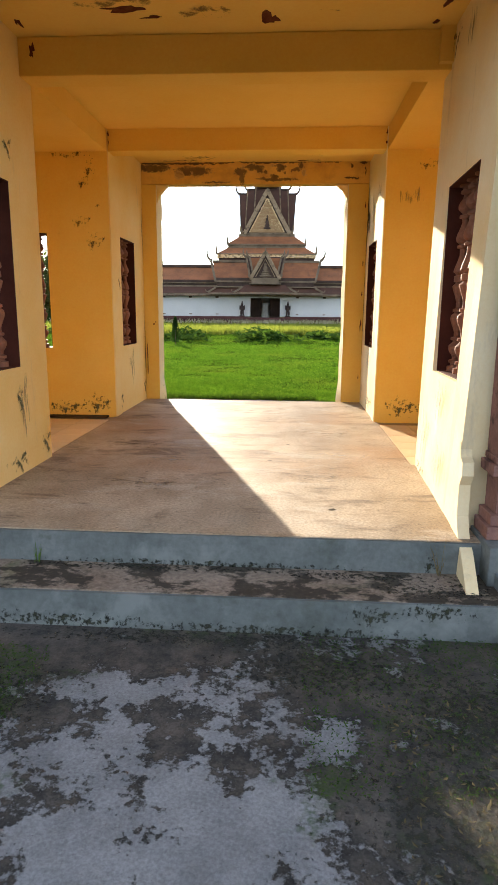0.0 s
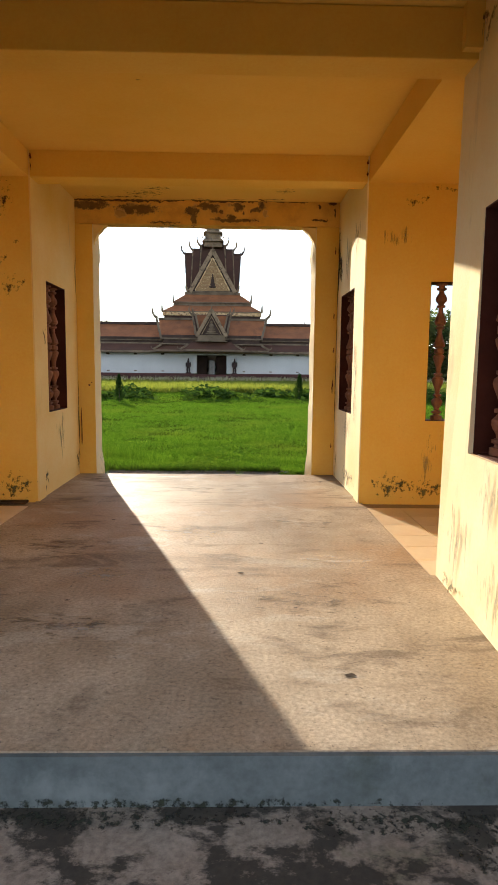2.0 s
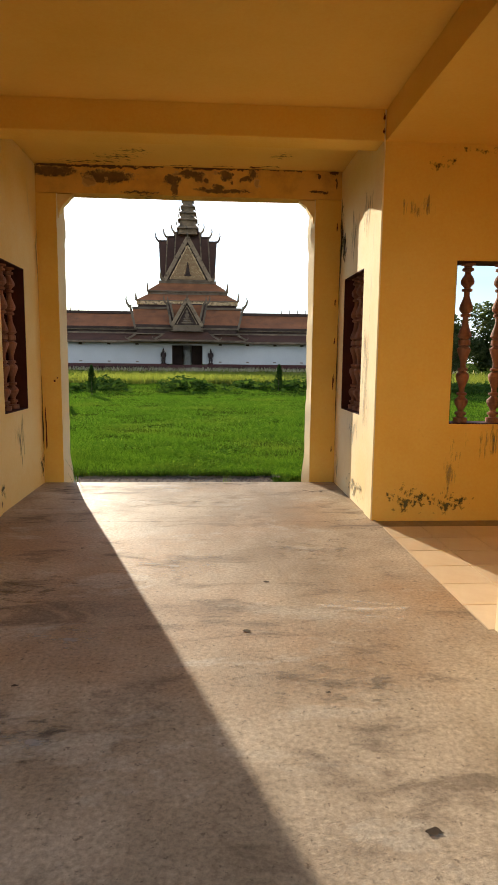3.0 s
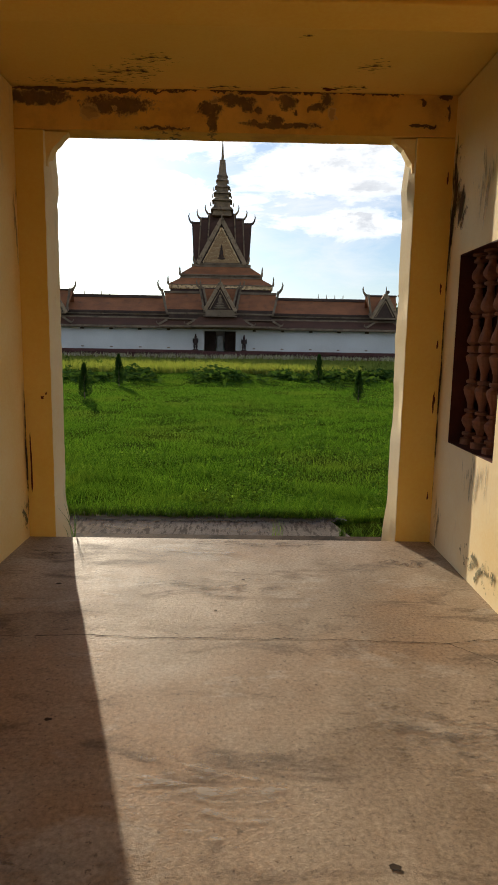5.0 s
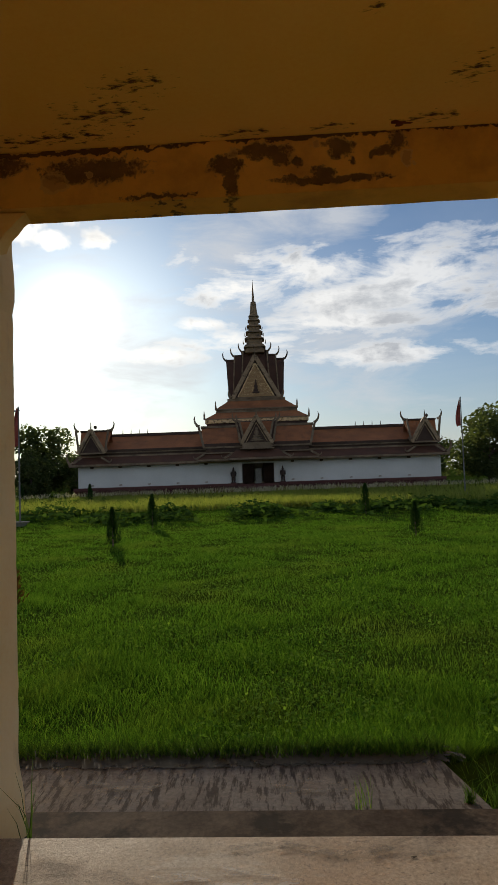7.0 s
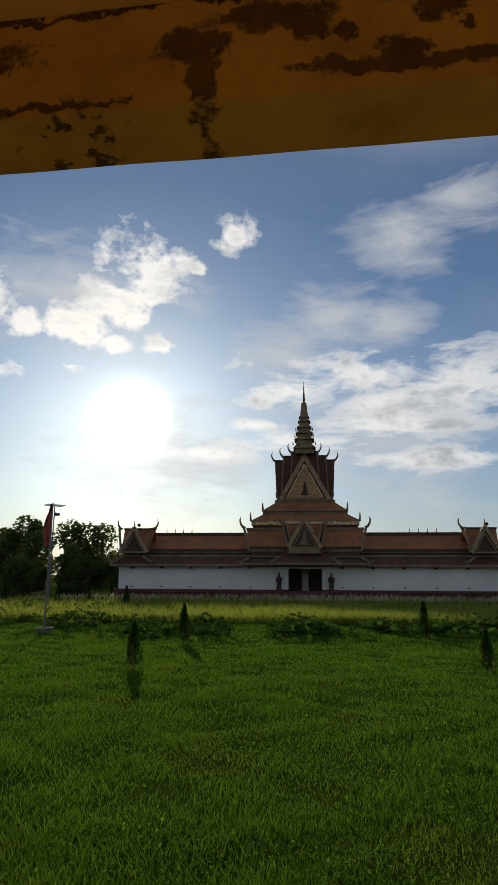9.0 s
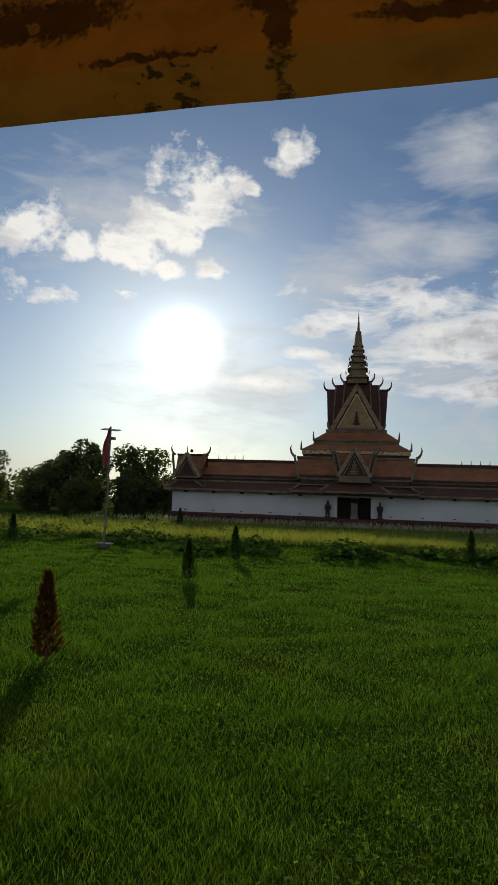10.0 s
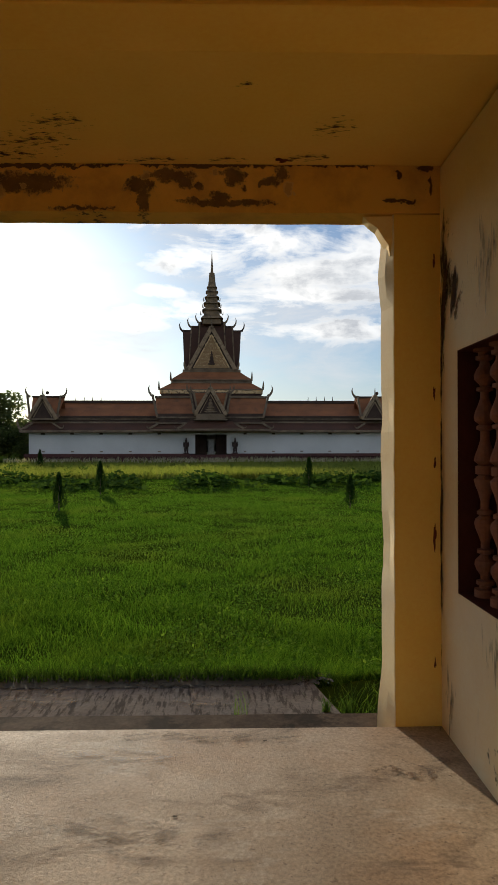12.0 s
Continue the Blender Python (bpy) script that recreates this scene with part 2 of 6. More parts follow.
WET = mottled("damp_concrete", (0.050, 0.035, 0.025), (0.105, 0.078, 0.056), 5.0, 0.8, 40, 0.004, stain=(0.02, 0.016, 0.013), stain_scale=3.0, stain_at=(0.52, 0.6), stain_amount=0.8, fine=0.4, spec=0.02)
TILE = mottled("cream_floor_tile", (0.66, 0.50, 0.32), (0.74, 0.60, 0.42), 4.0, 0.35, 20, 0.0006, fine=0.08, vary=0.12, spec=0.5)
GROUT = mottled("tile_joint", (0.30, 0.23, 0.16), (0.36, 0.29, 0.21), 8.0)
BALUSTER = mottled("red_brown_baluster_paint", (0.21, 0.085, 0.052), (0.31, 0.145, 0.09), 6.0, 0.65, 50, 0.002, stain=(0.10, 0.04, 0.025), stain_scale=7, stain_at=(0.6, 0.7), fine=0.2, vary=0.15)
MAROON = mottled("maroon_recess_paint", (0.055, 0.014, 0.009), (0.085, 0.024, 0.014), 3.0, 0.7, 40, 0.001, fine=0.15)
SANDSTONE = mottled("red_sandstone", (0.20, 0.105, 0.085), (0.28, 0.15, 0.12), 5.0, 0.9, 45, 0.004, stain=(0.07, 0.04, 0.035), stain_scale=6, stain_at=(0.55, 0.65), fine=0.3)
CRACK = mottled("crack_shadow_dirt", (0.05, 0.035, 0.025), (0.08, 0.06, 0.04), 9.0, 0.95)
RUST = mottled("flaked_dark_red", (0.10, 0.022, 0.012), (0.16, 0.05, 0.025), 20.0, 0.9)
DARKWOOD = mottled("rotten_dark_wood", (0.05, 0.03, 0.02), (0.10, 0.06, 0.035), 6.0, 0.9, 30, 0.004)
WHITEWASH = mottled("white_wall_paint", (0.56, 0.56, 0.54), (0.66, 0.66, 0.64), 0.25, 0.85, 8, 0.004, stain=(0.38, 0.36, 0.33), stain_scale=0.5, stain_at=(0.6, 0.8), stain_stretch=(1.5, 1.5, 0.3), stain_amount=0.4, fine=0.1)
TRIM = mottled("weathered_grey_trim", (0.165, 0.120, 0.078), (0.27, 0.20, 0.135), 1.2, 0.85, 12, 0.01, stain=(0.10, 0.075, 0.055), stain_scale=2.0, stain_at=(0.52, 0.66), fine=0.2)
PLINTH = mottled("dark_red_plinth", (0.085, 0.035, 0.032), (0.13, 0.06, 0.052), 1.0, 0.85, 10, 0.01, fine=0.3)
DARKBAND = mottled("dark_brown_band", (0.06, 0.04, 0.032), (0.10, 0.065, 0.05), 1.0, 0.85, 10, 0.01)
GOLD = mottled("faded_gold_relief", (0.60, 0.41, 0.20), (0.78, 0.58, 0.33), 2.0, 0.6, 12, 0.02, stain=(0.16, 0.09, 0.05), stain_scale=3.5, stain_at=(0.5, 0.6), fine=0.3)
SPIRE = mottled("weathered_spire_plaster", (0.19, 0.130, 0.075), (0.32, 0.225, 0.135), 1.4, 0.85, 10, 0.02, stain=(0.07, 0.06, 0.05), stain_scale=2.0, stain_at=(0.5, 0.62), fine=0.3)
STATUE = mottled("dark_statue_stone", (0.04, 0.028, 0.026), (0.08, 0.055, 0.05), 3.0, 0.7, 20, 0.01)
METAL = mottled("grey_pole_paint", (0.12, 0.12, 0.12), (0.18, 0.18, 0.18), 3.0, 0.5, 30, 0.001, metal=0.3)
PANEL = mottled("dark_solar_panel", (0.015, 0.018, 0.03), (0.03, 0.035, 0.05), 3.0, 0.3, 30, 0.001, spec=0.6)
FLAG = mottled("faded_red_cloth", (0.24, 0.05, 0.04), (0.32, 0.09, 0.07), 3.0, 0.9, 40, 0.002, stain=(0.5, 0.42, 0.38), stain_scale=1.5, stain_at=(0.55, 0.6))
BARK = mottled("grey_brown_bark", (0.10, 0.075, 0.055), (0.18, 0.14, 0.10), 4.0, 0.95, 25, 0.02, stretch=(2, 2, 0.4))
EARTH = mottled("grassy_earth", (0.022, 0.042, 0.006), (0.040, 0.062, 0.010), 0.7, 1.0, 20, 0.01, stain=(0.07, 0.06, 0.025), stain_scale=0.35, stain_at=(0.62, 0.75), fine=0.5, spec=0.0)
STONE = mottled("grey_stone", (0.22, 0.21, 0.19), (0.34, 0.33, 0.30), 4.0, 0.9, 30, 0.008, fine=0.35)


def roof_material(name, lo, hi):
    """Weathered tiles in fine courses."""
    m, nt, bsdf, co = material(name)
    broad = noise_of(nt, co, 0.6, 6, 0.6)
    col = blend(nt, ramp(nt, broad, 0.3, 0.7), lo, hi)
    sepo = nt.nodes.new("ShaderNodeSeparateXYZ")
    nt.links.new(co, sepo.inputs[0])
    course = maths(nt, "FRACT", maths(nt, "MULTIPLY", sepo.outputs[2], 8.0))
    joint = ramp(nt, course, 0.0, 0.25, (0.45, 0.45, 0.45, 1), (1, 1, 1, 1))
    col = blend(nt, 0.7, col, joint, "MULTIPLY")
    dirt = ramp(nt, noise_of(nt, co, 1.4, 8, 0.65, (1, 1, 0.5)), 0.55, 0.72)
    col = blend(nt, maths(nt, "MULTIPLY", dirt, 0.5), col, (0.09, 0.05, 0.03))
    nt.links.new(col, bsdf.inputs["Base Color"])
    bsdf.inputs["Roughness"].default_value = 0.8
    bump(nt, bsdf, course, 0.6, 0.03)
    return m


def peeling_material():
    """Yellow lintel paint flaked to red-brown: single ragged blotches with pale rims, a dark broken line along the ceiling joint."""
    m, nt, bsdf, co = material("peeling_lintel_paint")
    col = blend(nt, ramp(nt, noise_of(nt, co, 1.3, 5), 0.35, 0.65), (0.74, 0.41, 0.08), (0.80, 0.48, 0.12))
    col = blend(nt, maths(nt, "MULTIPLY", ramp(nt, noise_of(nt, co, 4.0, 8, 0.65, shift=(2, 2, 5)), 0.46, 0.66), 0.55), col, (0.42, 0.20, 0.06))
    sepo = nt.nodes.new("ShaderNodeSeparateXYZ")
    nt.links.new(co, sepo.inputs[0])
    wx = maths(nt, "SUBTRACT", noise_of(nt, co, 16.0, 5, 0.6, shift=(4, 1, 2)), 0.5)
    wz = maths(nt, "SUBTRACT", noise_of(nt, co, 19.0, 5, 0.6, shift=(8, 5, 3)), 0.5)
    x = maths(nt, "ADD", sepo.outputs[0], maths(nt, "MULTIPLY", wx, 0.14))
    z = maths(nt, "ADD", sepo.outputs[2], maths(nt, "MULTIPLY", wz, 0.085))

    def spots(rows):
        best = None
        for cx, cz, rx, rz in rows:
            dx = maths(nt, "DIVIDE", maths(nt, "SUBTRACT", x, cx), rx)
            dz = maths(nt, "DIVIDE", maths(nt, "SUBTRACT", z, cz), rz)
            q = maths(nt, "SUBTRACT", 1.0, maths(nt, "ADD", maths(nt, "MULTIPLY", dx, dx), maths(nt, "MULTIPLY", dz, dz)))
            best = q if best is None else maths(nt, "MAXIMUM", best, q)
        return best

    dark_at = spots([(-0.53, 2.985, 0.25, 0.065), (-1.09, 3.02, 0.26, 0.05), (-0.93, 3.05, 0.08, 0.022), (0.075, 2.968, 0.085, 0.05), (0.10, 2.89, 0.035, 0.075), (0.25, 3.03, 0.13, 0.038), (0.33, 2.99, 0.05, 0.045), (0.41, 2.973, 0.035, 0.025),
                     (0.595, 3.022, 0.072, 0.055), (0.80, 2.992, 0.065, 0.028), (0.855, 3.045, 0.045, 0.055), (0.56, 2.880, 0.28, 0.022), (0.52, 2.908, 0.05, 0.036), (-0.24, 2.845, 0.19, 0.013), (0.655, 2.95, 0.018, 0.02), (0.745, 2.985, 0.018, 0.025)])
    line_at = spots([(0.35, 3.088, 0.55, 0.014), (1.00, 3.092, 0.13, 0.010), (1.27, 3.090, 0.12, 0.012), (-0.7, 3.078, 0.7, 0.014), (1.497, 3.03, 0.019, 0.026), (1.50, 2.888, 0.10, 0.012), (1.66, 3.08, 0.05, 0.02), (1.68, 2.98, 0.012, 0.05)])
    pale_at = spots([(-0.72, 2.932, 0.075, 0.058), (-0.555, 2.965, 0.03, 0.025), (0.117, 3.024, 0.034, 0.034), (0.50, 3.04, 0.02, 0.02), (0.90, 2.95, 0.035, 0.05)])
    grain = noise_of(nt, co, 26.0, 7, 0.65)
    worn = maths(nt, "ADD", maths(nt, "MULTIPLY", maths(nt, "SUBTRACT", grain, 0.5), 2.6), maths(nt, "MULTIPLY", maths(nt, "SUBTRACT", noise_of(nt, co, 60.0, 4, 0.6), 0.5), 1.4))
    flake = ramp(nt, maths(nt, "ADD", dark_at, worn), -0.05, 0.55)
    rim = ramp(nt, maths(nt, "ADD", dark_at, worn), -0.45, -0.05)
    line = ramp(nt, maths(nt, "ADD", line_at, worn), 0.0, 0.3)
    pale = ramp(nt, pale_at, 0.0, 0.2)
    hole = ramp(nt, pale_at, 0.45, 0.60)
    dark = blend(nt, ramp(nt, noise_of(nt, co, 14, 6), 0.38, 0.62), (0.042, 0.018, 0.011), (0.12, 0.055, 0.025))
    col = blend(nt, maths(nt, "MULTIPLY", rim, 0.35), col, (0.62, 0.42, 0.19))
    col = blend(nt, maths(nt, "MULTIPLY", flake, 0.82), col, dark)
    col = blend(nt, maths(nt, "MULTIPLY", pale, 0.85), col, (0.62, 0.40, 0.15))
    col = blend(nt, maths(nt, "MULTIPLY", hole, 0.45), col, (0.36, 0.19, 0.06))
    col = blend(nt, maths(nt, "MULTIPLY", line, 0.9), col, (0.06, 0.028, 0.016))
    nt.links.new(col, bsdf.inputs["Base Color"])
    bsdf.inputs["Roughness"].default_value = 0.9
    bump(nt, bsdf, maths(nt, "SUBTRACT", 1.0, maths(nt, "MAXIMUM", flake, line)), 0.9, 0.008)
    return m


def screed_material():
    """Trowelled cement: broad tan and grey drifts, fine pimpled relief, a dull worn sheen."""
    m, nt, bsdf, co = material("screed")
    broad = noise_of(nt, co, 1.5, 6, 0.6, (1, 0.7, 1))
    col = blend(nt, ramp(nt, broad, 0.34, 0.66), (0.285, 0.215, 0.145), (0.50, 0.405, 0.30))
    warm = ramp(nt, noise_of(nt, co, 0.8, 7, 0.6, shift=(7, 3, 1)), 0.48, 0.68)
    col = blend(nt, maths(nt, "MULTIPLY", warm, 0.75), col, (0.36, 0.225, 0.125))
    sweep = noise_of(nt, co, 3.4, 8, 0.64, (0.55, 1.3, 1), 0.5, (2, 9, 4))
    col = blend(nt, maths(nt, "MULTIPLY", ramp(nt, sweep, 0.54, 0.66), 0.7), col, (0.145, 0.105, 0.074))
    pale = ramp(nt, noise_of(nt, co, 2.3, 9, 0.68, (0.6, 1.2, 1), 0.3, (5, 2, 8)), 0.57, 0.64)
    col = blend(nt, maths(nt, "MULTIPLY", pale, 0.45), col, (0.50, 0.44, 0.36))
    specks = ramp(nt, noise_of(nt, co, 34, 4, 0.7, shift=(1, 6, 2)), 0.61, 0.66)
    col = blend(nt, maths(nt, "MULTIPLY", specks, 0.6), col, (0.10, 0.075, 0.055))
    grain = noise_of(nt, co, 55, 5, 0.7)
    col = blend(nt, 0.6, col, blend(nt, ramp(nt, grain, 0.3, 0.7), (0.22, 0.22, 0.22), (0.78, 0.78, 0.78)), "OVERLAY")
    nt.links.new(col, bsdf.inputs["Base Color"])
    bsdf.inputs["Specular IOR Level"].default_value = 0.06
    nt.links.new(maths(nt, "ADD", maths(nt, "MULTIPLY", sweep, 0.4), 0.36), bsdf.inputs["Roughness"])
    pimples = ramp(nt, noise_of(nt, co, 95, 5, 0.72), 0.42, 0.72)
    trowel = noise_of(nt, co, 5, 7, 0.62, (0.6, 1.4, 1), 0.2)
    height = maths(nt, "ADD", maths(nt, "ADD", maths(nt, "MULTIPLY", pimples, 0.25), maths(nt, "MULTIPLY", trowel, 0.5)), maths(nt, "MULTIPLY", grain, 0.18))
    bump(nt, bsdf, height, 0.6, 0.009)
    return m


def yard_material():
    """Old yard concrete: crusty black and brown mould with sharp rims over bare pale grey, moss in places."""
    m, nt, bsdf, co = material("mottled_yard_concrete")
    col = blend(nt, ramp(nt, noise_of(nt, co, 3.0, 7, 0.6), 0.35, 0.65), (0.19, 0.19, 0.188), (0.30, 0.30, 0.30))
    g = noise_of(nt, co, 90, 4, 0.7)
    crust = maths(nt, "ADD", maths(nt, "MULTIPLY", noise_of(nt, co, 2.1, 12, 0.70, shift=(1.2, 0.4, 0)), 0.85), maths(nt, "MULTIPLY", noise_of(nt, co, 38, 3, 0.6), 0.15))
    scrubbed = nt.nodes.new("ShaderNodeVectorMath")
    scrubbed.operation = "DISTANCE"
    scrubbed.inputs[1].default_value = (0.35, 1.35, -0.37)
    nt.links.new(co, scrubbed.inputs[0])
    crust = maths(nt, "ADD", crust, maths(nt, "MULTIPLY", maths(nt, "SUBTRACT", maths(nt, "MINIMUM", scrubbed.outputs["Value"], 1.4), 0.75), 0.13))
    mask = ramp(nt, crust, 0.485, 0.515)
    brown = blend(nt, ramp(nt, noise_of(nt, co, 8, 7, 0.65), 0.36, 0.64), (0.020, 0.017, 0.013), (0.105, 0.085, 0.064))
    col = blend(nt, maths(nt, "MULTIPLY", mask, 0.86), col, brown)
    edge = maths(nt, "MULTIPLY", mask, ramp(nt, crust, 0.515, 0.55, (1, 1, 1, 1), (0, 0, 0, 1)))
    col = blend(nt, maths(nt, "MULTIPLY", edge, 0.45), col, (0.022, 0.020, 0.016))
    moss = maths(nt, "MULTIPLY", ramp(nt, noise_of(nt, co, 1.1, 10, 0.68, shift=(3.3, 8, 0)), 0.525, 0.58), ramp(nt, noise_of(nt, co, 30, 4), 0.40, 0.52))
    col = blend(nt, maths(nt, "MULTIPLY", moss, 0.7), col, (0.055, 0.085, 0.025))
    col = blend(nt, 0.38, col, blend(nt, ramp(nt, g, 0.3, 0.7), (0.16, 0.16, 0.16), (0.84, 0.84, 0.84)), "OVERLAY")
    nt.links.new(col, bsdf.inputs["Base Color"])
    bsdf.inputs["Roughness"].default_value, bsdf.inputs["Specular IOR Level"].default_value = 0.9, 0.1
    bump(nt, bsdf, maths(nt, "ADD", maths(nt, "MULTIPLY", g, 0.5), mask), 0.7, 0.008)
    return m


def leaf_material(name, a, b, trans=0.45, tip=None):
    m = bpy.data.materials.new(name)
    m.use_nodes = True
    nt = m.node_tree
    nt.nodes.clear()
    out = nt.nodes.new("ShaderNodeOutputMaterial")
    geo = nt.nodes.new("ShaderNodeNewGeometry")
    c = nt.nodes.new("ShaderNodeTexCoord")
    broad = noise_of(nt, c.outputs["Object"], 0.45, 5, 0.6)
    col = blend(nt, geo.outputs["Random Per Island"], a, b)
    col = blend(nt, maths(nt, "MULTIPLY", ramp(nt, broad, 0.5, 0.75), 0.5), col, tip or b)
    d = nt.nodes.new("ShaderNodeBsdfPrincipled")
    d.inputs["Roughness"].default_value, d.inputs["Specular IOR Level"].default_value = 0.9, 0.0
    t = nt.nodes.new("ShaderNodeBsdfTranslucent")
    nt.links.new(col, d.inputs["Base Color"])
    bright = blend(nt, 1.0, col, (1.5, 1.5, 0.7), "MULTIPLY")
    nt.links.new(bright, t.inputs[0])
    mix = nt.nodes.new("ShaderNodeMixShader")
    mix.inputs[0].default_value = trans
    nt.links.new(d.outputs[0], mix.inputs[1])
    nt.links.new(t.outputs[0], mix.inputs[2])
    nt.links.new(mix.outputs[0], out.inputs[0])
    return m


def stain_material(name, a, b, scale, cut, stretch=(1, 1, 1), strength=0.9):
    """A ragged stain that thins out towards the rim of its patch."""
    m, nt, bsdf, co = material(name)
    g = nt.nodes.new("ShaderNodeTexCoord")
    sub = nt.nodes.new("ShaderNodeVectorMath")
    sub.operation = "SUBTRACT"
    sub.inputs[1].default_value = (0.5, 0.5, 0.5)
    nt.links.new(g.outputs["Generated"], sub.inputs[0])
    length = nt.nodes.new("ShaderNodeVectorMath")
    length.operation = "LENGTH"
    nt.links.new(sub.outputs[0], length.inputs[0])
    n1 = noise_of(nt, co, scale, 9, 0.66, stretch, 0.1)
    broken = maths(nt, "ADD", maths(nt, "MULTIPLY", maths(nt, "SUBTRACT", n1, 0.5), 2.2), 0.5)
    fac = maths(nt, "SUBTRACT", maths(nt, "ADD", broken, 0.05), maths(nt, "MULTIPLY", maths(nt, "POWER", maths(nt, "MULTIPLY", length.outputs["Value"], 2.0), 2.0), 0.45))
    alpha = maths(nt, "MULTIPLY", ramp(nt, fac, cut, cut + 0.22), strength)
    nt.links.new(blend(nt, ramp(nt, noise_of(nt, co, 25, 5), 0.35, 0.65), a, b), bsdf.inputs["Base Color"])
    bsdf.inputs["Roughness"].default_value = 0.92
    nt.links.new(alpha, bsdf.inputs["Alpha"])
    return m


MOULD = stain_material("green_black_mould", (0.06, 0.06, 0.025), (0.16, 0.13, 0.05), 16, 0.48)
STREAK = stain_material("grey_run_off_streak", (0.20, 0.17, 0.12), (0.34, 0.29, 0.20), 12, 0.46, (1.8, 1.8, 0.3), 0.55)
FLAKE = stain_material("dark_flaked_paint", (0.05, 0.03, 0.018), (0.16, 0.08, 0.03), 15, 0.53, (1, 1, 1), 0.8)
DAMP = stain_material("dark_damp_floor_stain", (0.07, 0.05, 0.035), (0.16, 0.11, 0.07), 11, 0.50, (0.6, 1.4, 1), 0.5)
DARKMOULD = stain_material("black_green_crust", (0.015, 0.016, 0.010), (0.040, 0.044, 0.022), 30, 0.47)
MOSS = leaf_material("low_moss", (0.020, 0.050, 0.010), (0.065, 0.115, 0.025), 0.3)
BLACKFLAKE_STRIP = stain_material("black_peeled_plaster_and_strips", (0.030, 0.020, 0.015), (0.085, 0.042, 0.022), 11, 0.27, (1, 1, 0.30))
CEILFLAKE = stain_material("dark_flaked_ceiling_paint", (0.05, 0.024, 0.014), (0.15, 0.07, 0.028), 20, 0.50, (0.7, 1.7, 1), 0.85)
REDFLAKE = stain_material("reddish_flaked_paint", (0.17, 0.07, 0.03), (0.32, 0.16, 0.06), 9, 0.44, (1, 1, 1), 0.6)
# near-black colour that stands in for the shade under the overhanging grass
RIM_SHADE = stain_material("painted_rim_shade", (0.022, 0.018, 0.012), (0.05, 0.042, 0.026), 14, -0.05, (1, 1, 1), 0.95)
SCUFF = stain_material("pale_scuffed_cement", (0.55, 0.50, 0.44), (0.66, 0.60, 0.52), 12, 0.50, (0.5, 1.5, 1), 0.5)
ROOF = roof_material("orange_roof_tile", (0.22, 0.082, 0.030), (0.40, 0.145, 0.050))
ROOF_DARK = roof_material("dark_roof_tile", (0.080, 0.035, 0.021), (0.125, 0.052, 0.029))
PEEL = peeling_material()
CONCRETE = screed_material()
YARD = yard_material()
GRASS = leaf_material("lawn_grass", (0.015, 0.056, 0.007), (0.118, 0.218, 0.030), 0.5, (0.145, 0.180, 0.037))
TALLGRASS = leaf_material("tall_yellow_grass", (0.12, 0.165, 0.035), (0.25, 0.265, 0.075), 0.5)
SEED = leaf_material("pale_seed_heads", (0.30, 0.27, 0.20), (0.45, 0.40, 0.32), 0.4)
THUJA = leaf_material("conifer_foliage", (0.020, 0.050, 0.014), (0.045, 0.085, 0.022), 0.2)
BROWNTHUJA = leaf_material("rusty_conifer_foliage", (0.040, 0.034, 0.012), (0.110, 0.052, 0.022), 0.25, (0.06, 0.055, 0.018))
TREELEAF = leaf_material("tree_foliage", (0.055, 0.080, 0.036), (0.125, 0.150, 0.062), 0.4, (0.12, 0.105, 0.05))
CREEPER = leaf_material("creeper_leaves", (0.035, 0.075, 0.018), (0.075, 0.13, 0.03), 0.35)
CLOVER = leaf_material("clover_leaves", (0.045, 0.12, 0.015), (0.16, 0.26, 0.045), 0.35)
BARGE = mottled("gold_brown_board", (0.27, 0.185, 0.11), (0.40, 0.29, 0.18), 1.5, 0.7, 12, 0.01, stain=(0.06, 0.04, 0.03), stain_scale=2.5, stain_at=(0.52, 0.64), fine=0.3)
RELIEF_GROUND = mottled("tan_relief_ground", (0.30, 0.18, 0.085), (0.42, 0.27, 0.14), 5.0, 0.8, 12, 0.01)
DRYLEAF = leaf_material("dry_leaves", (0.10, 0.075, 0.04), (0.21, 0.165, 0.09), 0.2)
WEED = leaf_material("weed_leaves", (0.06, 0.13, 0.02), (0.12, 0.2, 0.04), 0.4)


# ---- mesh helpers ----
def link(name, bm, mat, parent=None, smooth=False):
    me = bpy.data.meshes.new(name)
    bmesh.ops.recalc_face_normals(bm, faces=bm.faces)
    bm.to_mesh(me)
    bm.free()
    me.materials.append(mat)
    if smooth:
        for p in me.polygons:
            p.use_smooth = True
    ob = new(name, me)
    if parent is not None:
        ob.parent = parent
    return ob


def part(name, bm, mat, parent, label="", smooth=False):
    ob = link(name, bm, mat, parent, smooth)
    return tagged(ob, label) if label else ob


def thing(name, m, label, category, group="", kind=""):
    ob = new(name)
    ob.empty_display_size = 0.2
    ob.matrix_basis = m
    return tagged(ob, label, category, group, kind)


def setting(name, bm, mat, label, category, smooth=False):
    return tagged(link(name, bm, mat, None, smooth), label, category, "", "structure")


def hexa(bm, pts):
    v = [bm.verts.new(p) for p in pts]
    for f in ((0, 1, 2, 3), (7, 6, 5, 4), (0, 4, 5, 1), (1, 5, 6, 2), (2, 6, 7, 3), (3, 7, 4, 0)):
        bm.faces.new([v[i] for i in f])
    return v


def box(bm, x0, x1, y0, y1, z0, z1):
    return hexa(bm, [(x0, y0, z0), (x1, y0, z0), (x1, y1, z0), (x0, y1, z0), (x0, y0, z1), (x1, y0, z1), (x1, y1, z1), (x0, y1, z1)])


